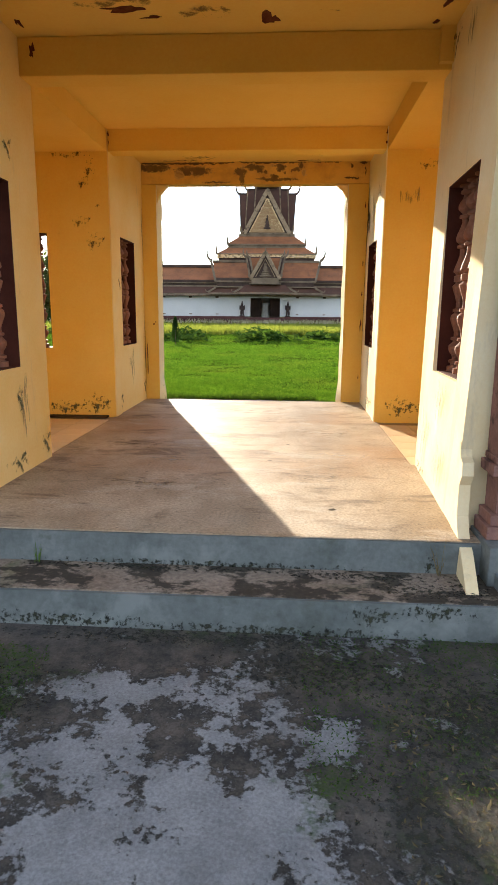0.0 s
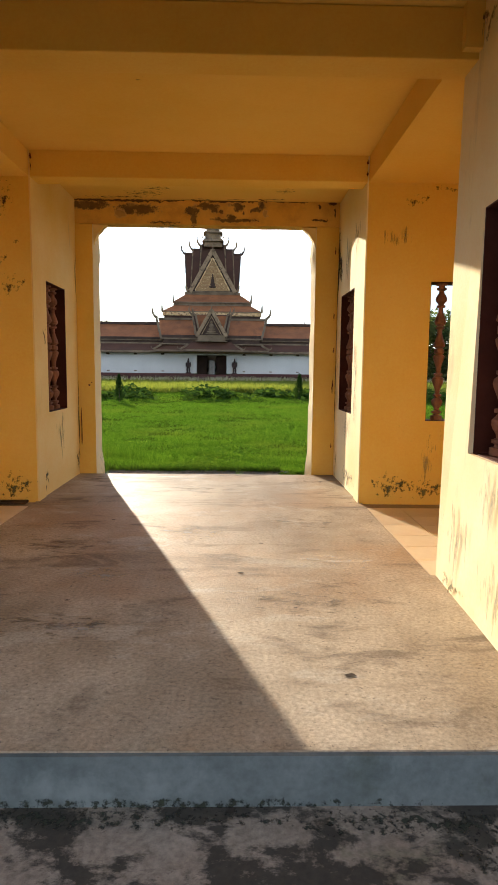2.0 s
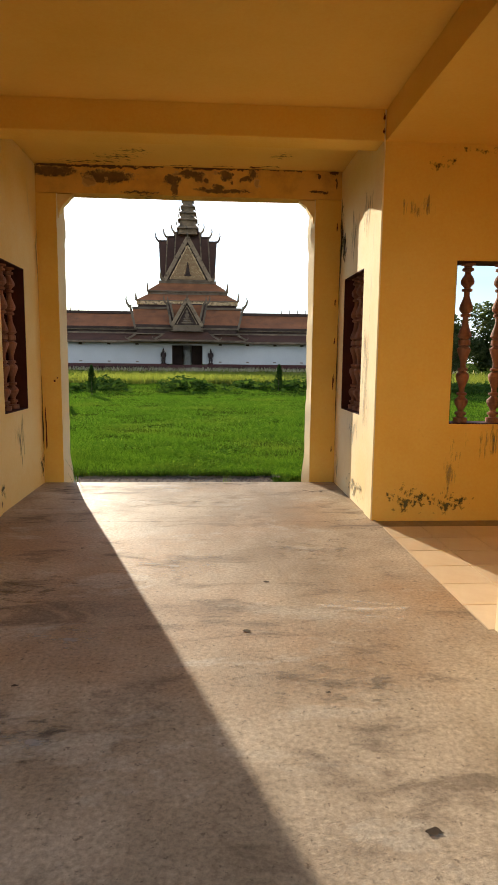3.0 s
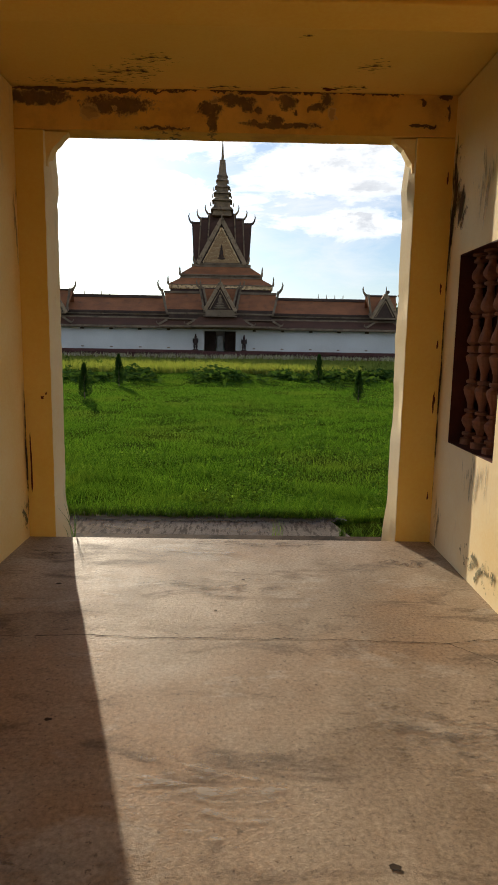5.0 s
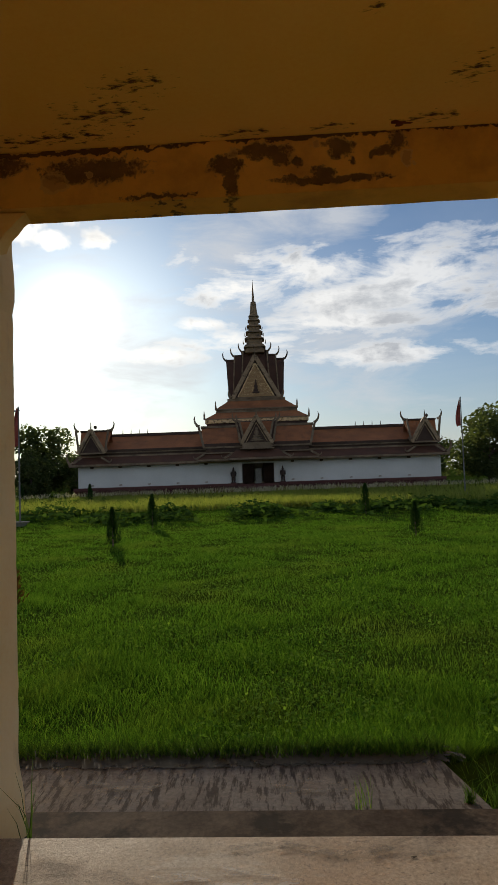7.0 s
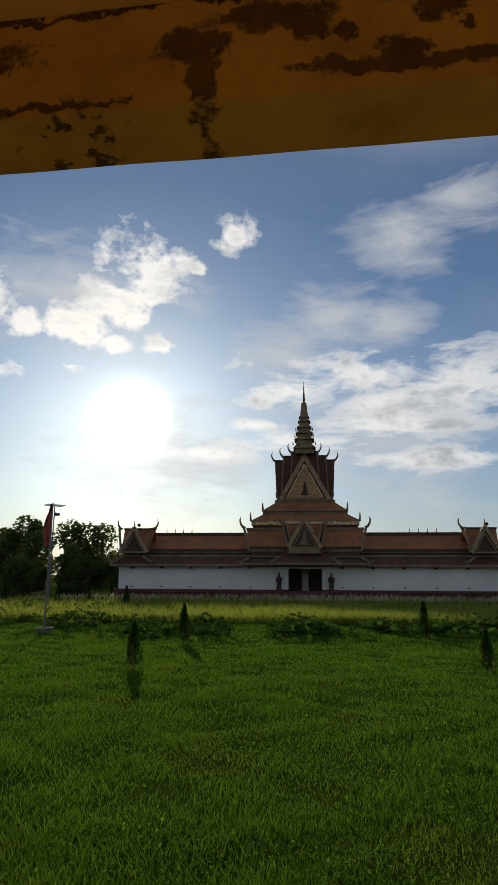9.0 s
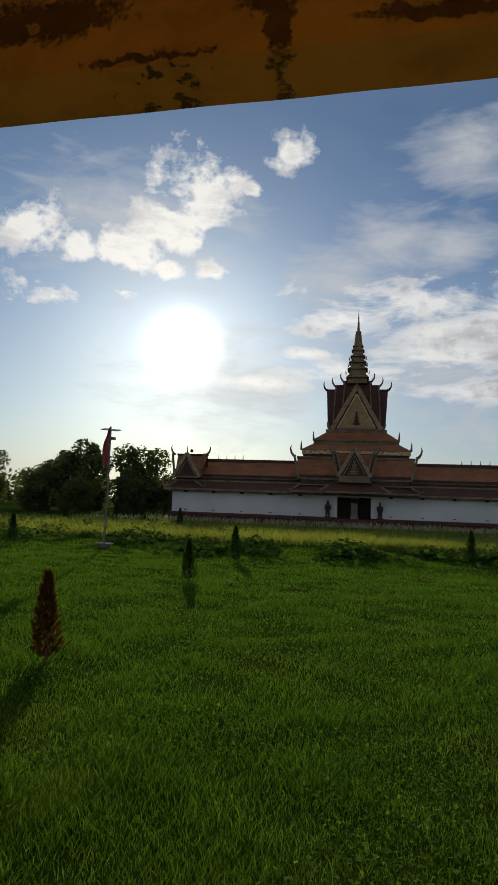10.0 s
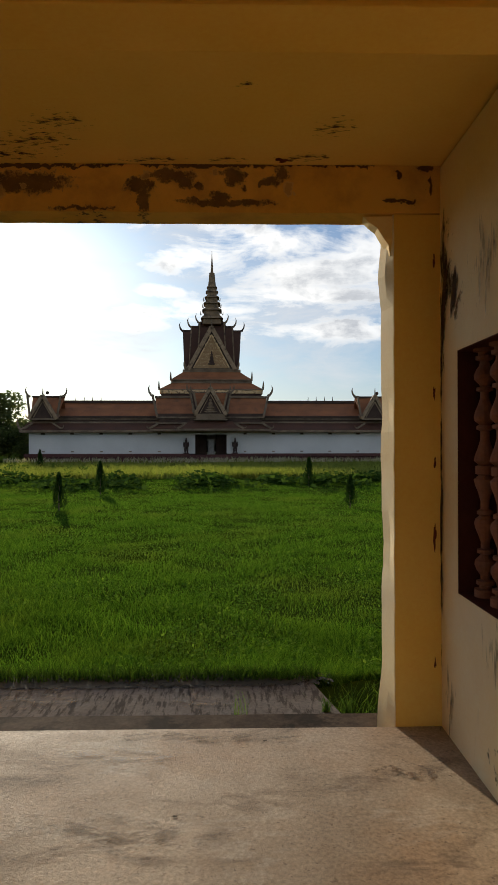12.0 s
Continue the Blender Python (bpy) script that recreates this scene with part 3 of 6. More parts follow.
def boxes(*rows, bevel=0.0):
    bm = bmesh.new()
    for r in rows:
        box(bm, *r)
    if bevel:
        bmesh.ops.bevel(bm, geom=bm.edges[:], offset=bevel, segments=2, affect="EDGES", profile=0.6)
    return bm


def frustum(bm, c, h0, h1, z0, z1):
    """A square frustum about c = (x, y) with half widths h0 below and h1 above."""
    x, y = c
    return hexa(bm, [(x - h0, y - h0, z0), (x + h0, y - h0, z0), (x + h0, y + h0, z0), (x - h0, y + h0, z0), (x - h1, y - h1, z1), (x + h1, y - h1, z1), (x + h1, y + h1, z1), (x - h1, y + h1, z1)])


def prism(bm, poly, axis, a, b):
    """A polygon swept along an axis ("x": points are y, z; "y": points are x, z; "z": points are x, y) from a to b."""
    def at(p, s):
        return {"x": (s, p[0], p[1]), "y": (p[0], s, p[1]), "z": (p[0], p[1], s)}[axis]
    lo, hi = [bm.verts.new(at(p, a)) for p in poly], [bm.verts.new(at(p, b)) for p in poly]
    bm.faces.new(lo)
    bm.faces.new(hi[::-1])
    n = len(poly)
    for i in range(n):
        bm.faces.new([lo[i], lo[(i + 1) % n], hi[(i + 1) % n], hi[i]])


def lathe(bm, profile, seg=12, at=(0, 0), turn=0.0):
    """Rows of radius, height, turned round a vertical line."""
    rings = []
    for r, z in profile:
        rings.append([bm.verts.new((at[0] + r * math.cos(turn + 2 * math.pi * i / seg), at[1] + r * math.sin(turn + 2 * math.pi * i / seg), z)) for i in range(seg)])
    for a, b in zip(rings, rings[1:]):
        for i in range(seg):
            bm.faces.new([a[i], a[(i + 1) % seg], b[(i + 1) % seg], b[i]])
    bm.faces.new(rings[0][::-1])
    bm.faces.new(rings[-1])


def tube(bm, points, radii, seg=6):
    points = [Vector(p) for p in points]
    rings = []
    for i, p in enumerate(points):
        d = (points[min(i + 1, len(points) - 1)] - points[max(i - 1, 0)]).normalized()
        side = d.cross(Vector((0, 1, 0.01))).normalized()
        up_ = side.cross(d)
        r = radii[i]
        rings.append([bm.verts.new(p + side * r * math.cos(2 * math.pi * k / seg) + up_ * r * math.sin(2 * math.pi * k / seg)) for k in range(seg)])
    for a, b in zip(rings, rings[1:]):
        for k in range(seg):
            bm.faces.new([a[k], a[(k + 1) % seg], b[(k + 1) % seg], b[k]])
    bm.faces.new(rings[0][::-1])
    bm.faces.new(rings[-1])


def blob(bm, c, r, seg=8):
    m = Matrix.Translation(c) @ Matrix.Diagonal((*r, 1))
    bmesh.ops.create_uvsphere(bm, u_segments=seg, v_segments=max(4, seg - 2), radius=1.0, matrix=m)


def mesh_from(name, verts, faces, mat):
    me = bpy.data.meshes.new(name)
    me.from_pydata(verts, [], faces)
    me.materials.append(mat)
    return new(name, me)


# ---- the gate hall ----
CEIL = 3.08
LX, RX = -1.20, 1.83       # inner faces beside the entrance
FLX, FRX = -1.225, 1.735    # inner faces of the far bay
WY0, WY1 = 4.92, 6.95       # the cross gallery's two walls
GX = 7.5                    # half length of the cross gallery


def opening_wall_x(x0, x1, y0, y1, z0, z1, holes):
    """A wall that runs along y, with openings (ya, yb, za, zb) through it."""
    bm = bmesh.new()
    y = y0
    for ya, yb, za, zb in sorted(holes):
        box(bm, x0, x1, y, ya, z0, z1)
        box(bm, x0, x1, ya, yb, z0, za)
        box(bm, x0, x1, ya, yb, zb, z1)
        y = yb
    box(bm, x0, x1, y, y1, z0, z1)
    return bm


def opening_wall_y(x0, x1, y0, y1, z0, z1, holes):
    bm = bmesh.new()
    x = x0
    for xa, xb, za, zb in sorted(holes):
        box(bm, x, xa, y0, y1, z0, z1)
        box(bm, xa, xb, y0, y1, z0, za)
        box(bm, xa, xb, y0, y1, zb, z1)
        x = xb
    box(bm, x, x1, y0, y1, z0, z1)
    return bm


# floors
hall_floor = setting("floor", boxes((LX - 0.02, RX + 0.02, 3.2, WY0, -0.18, 0), (-1.24, 1.76, WY0, WY1, -0.3, 0), (FLX - 0.02, FRX + 0.02, WY1, 8.5, -0.3, 0)), CONCRETE, "worn grey-brown cement floor of the gate hall", "floor")
setting("step_upper", boxes((LX - 0.6, RX + 0.02, 2.83, 3.2, -0.37, -0.18)), TREAD, "mould-stained cement step below the hall floor", "step")
setting("riser_upper", boxes((LX - 0.6, RX, 3.18, 3.199, -0.181, -0.006)), RISER, "blue-grey painted riser of the hall floor", "riser")
setting("riser_lower", boxes((LX - 0.6, RX + 0.01, 2.808, 2.829, -0.371, -0.186)), RISER, "blue-grey painted riser of the lower step", "riser")
setting("pavement", boxes((-9, 9, -9, 2.83, -0.5, -0.37)), YARD, "mottled grey yard concrete with black mould", "yard")
setting("threshold", boxes((FLX, FRX, 8.5, 8.87, -0.35, -0.085)), WET, "dark damp cement strip below the floor edge", "threshold")
bm = bmesh.new()
prism(bm, [(-1.6, 8.87), (1.30, 8.87), (1.12, 9.66), (0.4, 9.70), (-0.5, 9.64), (-1.6, 9.68)], "z", -0.40, -0.15)
setting("doorstep", bm, SLAB, "scraped grey concrete slab outside the gateway", "slab")

# side walls beside the entrance, with windows
WIN_Z0, WIN_Z1 = 0.80, 2.03
def batter(y, z):
    """How far the east wall's face comes in towards the steps and towards its foot."""
    return (0.04 + 0.06 * (WY0 - y)) * (CEIL - z) / 3.45


def askew(ob):
    for v in ob.data.vertices:
        v.co.x -= batter(v.co.y, v.co.z)
    return ob


askew(setting("wall_east", opening_wall_x(RX, RX + 0.32, 3.42, WY0, -0.37, CEIL, [(3.72, 4.49, WIN_Z0, WIN_Z1)]), PALE, "pale weathered plaster wall beside the entrance", "wall"))
setting("wall_west", opening_wall_x(LX - 0.32, LX, 3.0, WY0, -0.37, CEIL, [(3.66, 4.43, 0.79, 2.07)]), WARM, "pale yellow plaster wall beside the entrance", "wall")
# cross gallery
setting("wall_south_1", opening_wall_y(RX + 0.32, GX, WY0 - 0.25, WY0, -0.37, CEIL, []), YELLOW, "yellow plaster gallery wall", "wall")
setting("wall_south_2", opening_wall_y(-GX, LX - 0.32, WY0 - 0.25, WY0, -0.37, CEIL, []), YELLOW, "yellow plaster gallery wall", "wall")
east_holes = [(2.32, 3.12, 0.77, 2.02), (4.2, 5.0, 0.77, 2.02), (6.0, 6.8, 0.77, 2.02)]
west_holes = [(-2.75, -1.93, 0.78, 2.03), (-4.9, -4.1, 0.78, 2.03), (-6.8, -6.0, 0.78, 2.03)]
setting("wall_north_1", opening_wall_y(FRX, GX, WY1, WY1 + 0.22, -0.37, CEIL, east_holes), YELLOW, "ochre yellow plaster gallery wall with baluster windows", "wall")
setting("wall_north_2", opening_wall_y(-GX, FLX, WY1, WY1 + 0.22, -0.37, CEIL, west_holes), YELLOW, "ochre yellow plaster gallery wall with baluster windows", "wall")
setting("wall_gallery_end_1", boxes((GX, GX + 0.25, WY0 - 0.25, WY1 + 0.22, -0.37, CEIL)), YELLOW, "yellow plaster end wall of the gallery", "wall")
setting("wall_gallery_end_2", boxes((-GX - 0.25, -GX, WY0 - 0.25, WY1 + 0.22, -0.37, CEIL)), YELLOW, "yellow plaster end wall of the gallery", "wall")
# far bay
setting("wall_bay_east", opening_wall_x(FRX, FRX + 0.30, WY1 + 0.22, 8.66, -0.37, CEIL, [(7.48, 8.25, 0.79, 2.03)]), PALE, "pale streaked plaster wall of the far bay", "wall")
setting("wall_bay_west", opening_wall_x(FLX - 0.30, FLX, WY1 + 0.22, 8.66, -0.37, CEIL, [(7.37, 8.03, 0.79, 2.04)]), WARM, "pale yellow plaster wall of the far bay", "wall")

# wall faces of the piers, in pale paint towards the passage
setting("pier_face_east", boxes((FRX - 0.012, FRX - 0.0005, WY1 + 0.001, WY1 + 0.219, 0.0, CEIL)), PALE, "pale plaster on the pier towards the passage", "wall")
setting("pier_face_west", boxes((FLX + 0.0005, FLX + 0.012, WY1 + 0.001, WY1 + 0.219, 0.0, CEIL)), WARM, "pale plaster on the pier towards the passage", "wall")

# ceilings and beams
setting("ceiling", boxes((LX - 0.32, RX + 0.32, 2.9, WY0, CEIL, CEIL + 0.16), (FLX, FRX, WY0, WY1, CEIL, CEIL + 0.16), (FLX - 0.3, FRX + 0.3, WY1, 8.70, CEIL + 0.012, CEIL + 0.16)), CEILING, "yellow plaster ceiling with dark peeled spots", "ceiling")
setting("ceiling_gallery_1", boxes((FRX, GX + 0.25, WY0 - 0.25, WY1 + 0.22, 2.86, CEIL + 0.16)), CEILING, "yellow plaster gallery ceiling", "ceiling")
setting("ceiling_gallery_2", boxes((-GX - 0.25, FLX, WY0 - 0.25, WY1 + 0.22, 2.86, CEIL + 0.16)), CEILING, "yellow plaster gallery ceiling", "ceiling")
setting("beam_1", boxes((LX, RX, 4.72, 4.95, 2.825, CEIL - 0.002), bevel=0.008), YELLOW, "ochre yellow plastered ceiling beam", "beam")
setting("beam_2", boxes((FLX, FRX, 6.952, 7.18, 2.862, CEIL + 0.010), bevel=0.008), YELLOW, "ochre yellow plastered ceiling beam", "beam")
setting("beam_front", boxes((LX - 0.32, RX + 0.32, 2.9, 3.12, 2.825, CEIL - 0.002), bevel=0.008), YELLOW, "ochre yellow plastered beam over the entrance", "beam")
bm = bmesh.new()
n = 40
for i in range(n):
    xa, xb = FLX + (FRX - FLX) * i / n, FLX + (FRX - FLX) * (i + 1) / n
    za, zb = [2.826 + 0.006 * noise.noise((x * 3.0, 0, 1)) for x in (xa, xb)]
    hexa(bm, [(xa, 8.5, za), (xb, 8.5, zb), (xb, 8.68, zb), (xa, 8.68, za), (xa, 8.5, CEIL + 0.010), (xb, 8.5, CEIL + 0.010), (xb, 8.68, CEIL + 0.010), (xa, 8.68, CEIL + 0.010)])
bmesh.ops.remove_doubles(bm, verts=bm.verts, dist=0.0005)
setting("lintel", bm, PEEL, "yellow lintel with peeling, blackened paint", "lintel")


def gate_post(name, x_wall, x_in, label):
    """A plastered post whose inner arris is chipped, with a broken stub of a bracket under the lintel."""
    bm = bmesh.new()
    s = 1 if x_in > x_wall else -1
    rows = 46
    rings = []
    for i in range(rows + 1):
        z = -0.085 + (2.82 + 0.085) * i / rows
        chip = max(0.0, noise.noise((z * 2.3, s * 4.0, 0.5)) - 0.12) * 0.03 + 0.004 * abs(noise.noise((z * 14, s, 2)))
        if z > 2.2:
            chip = 0.007 * noise.noise((z * 9, s, 5)) - 0.016 * max(0.0, 1 - abs(z - 2.50) / 0.15)
        if z < 0.45:
            chip += 0.03 * (0.45 - z) * (0.6 + noise.noise((z * 6, s, 8)))
            chip -= 0.015 * max(0, 0.3 - z)
        foot = 0.10 * max(0.0, 0.30 - z) + 0.005 * noise.noise((z * 5.0, s * 2.0, 3.0)) + 0.005 * noise.noise((z * 17.0, s * 2.0, 6.0))
        back = x_in - s * chip
        front = x_in - s * 0.004 * noise.noise((z * 8, 3, s))
        rings.append([bm.verts.new(p) for p in ((x_wall, 8.5, z), (front - s * 0.004, 8.5, z), (front, 8.504, z), (back + s * (0.014 + 0.5 * foot), 8.58, z), (back + s * (0.030 + foot), 8.675, z), (x_wall, 8.675, z))])
    for a, b in zip(rings, rings[1:]):
        for k in range(6):
            bm.faces.new([a[k], a[(k + 1) % 6], b[(k + 1) % 6], b[k]])
    bm.faces.new(rings[0][::-1])
    bm.faces.new(rings[-1])
    post = setting(name, bm, YELLOW, label, "post")
    post.data.materials.append(PALE)
    for f in post.data.polygons:
        if f.normal.x * s > 0.5:
            f.material_index = 1
    bm = bmesh.new()
    cuts = 7
    prev = None
    for i in range(cuts + 1):
        u = i / cuts
        reach = 0.012 + 0.15 * u ** 2.0 + 0.014 * noise.noise((u * 5, s, 1))
        z = 2.60 + 0.218 * u
        ring = [bm.verts.new(p) for p in ((x_in - s * 0.012, 8.52, z), (x_in + s * reach, 8.53 + 0.01 * noise.noise((u * 7, 0, s)), z), (x_in + s * reach * 0.9, 8.63, z), (x_in - s * 0.012, 8.64, z))]
        if prev:
            for k in range(4):
                bm.faces.new([prev[k], prev[(k + 1) % 4], ring[(k + 1) % 4], ring[k]])
        else:
            bm.faces.new(ring[::-1])
        prev = ring
    bm.faces.new(prev)
    part("bracket_stub", bm, WARM, post, "broken plaster stub under the lintel")
    return post


gate_post("post_1", FRX, 1.475, "yellow plastered gate post with a chipped edge")
gate_post("post_2", FLX, -1.03, "yellow plastered gate post with a chipped edge")

# flat roof over the hall and a parapet
setting("roof", boxes((LX - 0.5, RX + 0.5, 2.75, 8.95, CEIL + 0.16, CEIL + 0.34), (-GX - 0.5, LX - 0.5, WY0 - 0.5, WY1 + 0.5, CEIL + 0.16, CEIL + 0.34), (RX + 0.5, GX + 0.5, WY0 - 0.5, WY1 + 0.5, CEIL + 0.16, CEIL + 0.34)), YELLOW, "flat plastered roof slab of the gate hall", "roof")

# wall foot that flares out beside the steps
bm = bmesh.new()
prism(bm, [(3.44, 0.50), (3.40, 0.42), (3.34, 0.40), (3.32, 0.33), (3.36, 0.27), (3.33, 0.10), (3.24, 0.0), (3.14, -0.04), (2.90, -0.20), (2.84, -0.37), (3.44, -0.37)], "x", RX - 0.004, RX + 0.06)
askew(setting("wall_foot", bm, PALE, "worn white plaster wall foot beside the steps", "wall"))
bm = bmesh.new()
prism(bm, [(3.05, -0.10), (2.7, -0.22), (2.5, -0.38), (3.05, -0.38)], "x", RX + 0.014, RX + 0.75)
setting("stair_cheek", bm, RISER, "grey-white plastered stair cheek", "stair cheek")

# tiled gallery floors
def gallery_floor(name, xa, xb, label):
    base = setting(name, boxes((xa, xb, WY0, WY1, -0.2, -0.010)), GROUT, label, "floor")
    size, gap = 0.300, 0.005
    me = None
    near = xa if abs(xa) < abs(xb) else xb
    s = 1 if near == xa else -1
    for i in range(11):
        for j in range(6):
            if me is None:
                bm = boxes((gap / 2, size - gap / 2, gap / 2, size - gap / 2, 0, 0.009), bevel=0.0015)
                me = bpy.data.meshes.new("tile")
                bm.to_mesh(me)
                bm.free()
                me.materials.append(TILE)
            t = new("tile", me)
            t.parent = base
            t.location = (near + (i * size + 0.002 if s > 0 else -(i + 1) * size - 0.002), WY0 + 0.004 + j * (size + 0.036 / 6) , -0.010 + 0.0008 * random.random())
    rest = near + s * (11 * size + 0.004)
    bm = bmesh.new()
    k = 0
    x = rest
    while abs(x) + size < GX:
        for j in range(6):
            x0 = x if s > 0 else x - size
            box(bm, x0 + gap, x0 + size - gap, WY0 + j * 0.306 + gap, WY0 + (j + 1) * 0.306 - gap, -0.011, -0.002)
        x += s * size
    tagged(part("tile_field", bm, TILE, base), "", "", "", "stuff")
    return base


gallery_floor("floor_gallery_1", 1.765, GX, "cream square tiles on the gallery floor")
gallery_floor("floor_gallery_2", -GX, -1.245, "cream square tiles on the gallery floor")


# ---- baluster windows ----
def baluster_mesh(h):
    """A turned baluster of height h: blocks, rings, bulbs and necks."""
    bm = bmesh.new()
    rows = [(0.054, 0), (0.054, 0.030), (0.030, 0.034), (0.030, 0.046), (0.044, 0.050), (0.044, 0.064), (0.022, 0.070), (0.026, 0.088), (0.043, 0.108), (0.052, 0.128), (0.050, 0.145), (0.030, 0.162), (0.022, 0.172), (0.040, 0.176), (0.040, 0.190),
            (0.022, 0.195), (0.022, 0.220), (0.032, 0.245), (0.047, 0.275), (0.053, 0.295), (0.048, 0.312), (0.026, 0.328), (0.040, 0.332), (0.040, 0.346), (0.022, 0.352), (0.022, 0.385), (0.034, 0.420), (0.048, 0.450), (0.054, 0.472), (0.030, 0.490), (0.046, 0.494), (0.046, 0.51)]
    prof = [(r, z * h) for r, z in rows] + [(r, (1.02 - z) * h) for r, z in rows[::-1]]
    prof = [(r, min(z, h)) for r, z in prof]
    lathe(bm, prof, 14)
    me = bpy.data.meshes.new("baluster")
    bmesh.ops.recalc_face_normals(bm, faces=bm.faces)
    bm.to_mesh(me)
    bm.free()
    me.materials.append(BALUSTER)
    return me


BAL = {}


def baluster_window(name, m, width, z0, z1, depth, count, label, blind):
    """Local x along the wall, y into the wall; a painted lining, balusters, and a back where the window is blind."""
    ob = thing(name, m, label, "window", "", "structure")
    t = 0.006
    bm = boxes((0, width, 0.004, depth, z0, z0 + t), (0, width, 0.004, depth, z1 - t, z1), (0, t, 0.004, depth, z0 + t, z1 - t), (width - t, width, 0.004, depth, z0 + t, z1 - t))
    part("window_frame", bm, MAROON, ob, "dark maroon painted lining")
    if blind:
        part("back_panel", boxes((t, width - t, depth - 0.03, depth - 0.002, z0 + t, z1 - t)), MAROON, ob, "dark maroon back panel")
    h = round(z1 - z0 - 2 * t, 4)
    if h not in BAL:
        BAL[h] = baluster_mesh(h)
    for i in range(count):
        b = new("baluster", BAL[h])
        b.parent = ob
        b.location = (width * (i + 0.5) / count, 0.105, z0 + t)
    return ob


baluster_window("window_1", pose(RX - batter(4.49, 1.4) + 0.012, 4.49, 0, 0, 0, -91.7), 0.77, WIN_Z0, WIN_Z1, 0.30, 4, "blind window with red-brown turned balusters in pale wall", True)
baluster_window("window_2", pose(LX, 3.66, 0, 0, 0, 90), 0.77, 0.79, 2.07, 0.30, 4, "open window with red-brown turned balusters beside the entrance", False)
baluster_window("window_3", pose(FRX, 8.25, 0, 0, 0, -90), 0.77, 0.79, 2.03, 0.28, 4, "blind window with red-brown turned balusters in the far bay", True)
baluster_window("window_4", pose(FLX, 7.37, 0, 0, 0, 90), 0.66, 0.79, 2.04, 0.28, 3, "blind window with red-brown turned balusters in the far bay", True)
for k, (xa, xb, za, zb) in enumerate(east_holes + west_holes):
    baluster_window("window_%d" % (5 + k), pose(xa, WY1 + 0.002, 0), xb - xa, za, zb, 0.20, 3, "open gallery window with red-brown turned balusters", False)


# ---- carved pilaster beside the entrance ----
def carved_pilaster(m):
    ob = thing("carved_pilaster", m, "dark red carved stone pilaster beside the entrance steps", "pilaster")
    part("shaft", boxes((0, 0.42, 0, 0.19, 0.42, 2.8), bevel=0.012), SANDSTONE, ob)
    part("base", boxes((-0.04, 0.46, -0.05, 0.18, 0.0, 0.07), (-0.02, 0.44, -0.03, 0.18, 0.072, 0.13), (0.01, 0.41, -0.005, 0.18, 0.132, 0.34), (-0.03, 0.45, -0.04, 0.18, 0.342, 0.40), (-0.01, 0.43, -0.02, 0.18, 0.402, 0.44), bevel=0.006), SANDSTONE, ob, "moulded base of the pilaster")
    part("plinth", boxes((-0.05, 0.50, -0.16, 0.20, -0.40, -0.002), bevel=0.008), RISER, ob, "grey-white painted plinth")
    bm = bmesh.new()
    rng = random.Random(5)
    for i in range(34):
        z = 0.52 + i * 0.068
        cx = 0.21 + 0.07 * math.sin(i * 1.9)
        s = 1 if i % 2 else -1
        pts = []
        for k in range(9):
            a = k * 0.75
            r = 0.055 - 0.005 * k
            pts.append((cx + s * r * math.cos(a), -0.004, z + r * math.sin(a)))
        tube(bm, pts, [0.011 - 0.0007 * k for k in range(9)], 5)
    part("vine_carving", bm, SANDSTONE, ob, "curling vine carved in relief")
    bm = bmesh.new()
    for i in range(9):
        x = 0.04 + i * 0.042
        tube(bm, [(x, -0.006, 0.15), (x + 0.02 * rng.uniform(-1, 1), -0.012, 0.23), (x + 0.01, -0.006, 0.32)], [0.012, 0.018, 0.008], 5)
    part("leaf_carving", bm, SANDSTONE, ob, "carved leaf frieze on the base")
    return ob


carved_pilaster(pose(RX + 0.03, 3.20, 0.03))


# ---- marks of wear: cracks, flaked spots ----
def crack(name, pts, width, parent_label, z=0.0025):
    """A hairline crack on the floor, a shallow ragged ribbon that follows a wandering line."""
    bm = bmesh.new()
    prev = None
    rng = random.Random(len(pts) * 7)
    fine = []
    for (xa, ya), (xb, yb) in zip(pts, pts[1:]):
        k = max(2, int(math.hypot(xb - xa, yb - ya) / 0.05))
        for i in range(k):
            u = i / k
            fine.append((xa + (xb - xa) * u + rng.uniform(-0.007, 0.007), ya + (yb - ya) * u + rng.uniform(-0.009, 0.009)))
    fine.append(pts[-1])
    for i, (x, y) in enumerate(fine):
        xn, yn = fine[min(i + 1, len(fine) - 1)]
        xp, yp = fine[max(i - 1, 0)]
        d = Vector((xn - xp, yn - yp)).normalized()
        w = width * rng.uniform(0.35, 1.0)
        a, b = bm.verts.new((x - d.y * w, y + d.x * w, z)), bm.verts.new((x + d.y * w, y - d.x * w, z))
        if prev:
            bm.faces.new([prev[0], prev[1], b, a])
        prev = (a, b)
    return part(name, bm, CRACK, hall_floor, parent_label)


crack("crack", [(-1.2, 6.90), (-0.55, 6.95), (0.1, 6.93), (0.8, 6.935), (1.35, 6.90), (1.72, 6.98)], 0.0035, "dark hairline crack across the cement floor")
crack("crack", [(1.35, 6.90), (1.52, 6.72), (1.70, 6.66)], 0.003, "dark hairline crack in the cement floor")


def pit(x, y, r, name="pit"):
    bm = bmesh.new()
    ring = []
    for i in range(14):
        a = 2 * math.pi * i / 14
        q = r * (0.7 + 0.5 * noise.noise((math.cos(a) * 1.5 + x, math.sin(a) * 1.5 + y, 1)))
        ring.append(bm.verts.new((x + 1.5 * q * math.cos(a), y + 0.9 * q * math.sin(a), 0.003)))
    bm.faces.new(ring)
    part(name, bm, CRACK, hall_floor, "small broken pit in the cement")


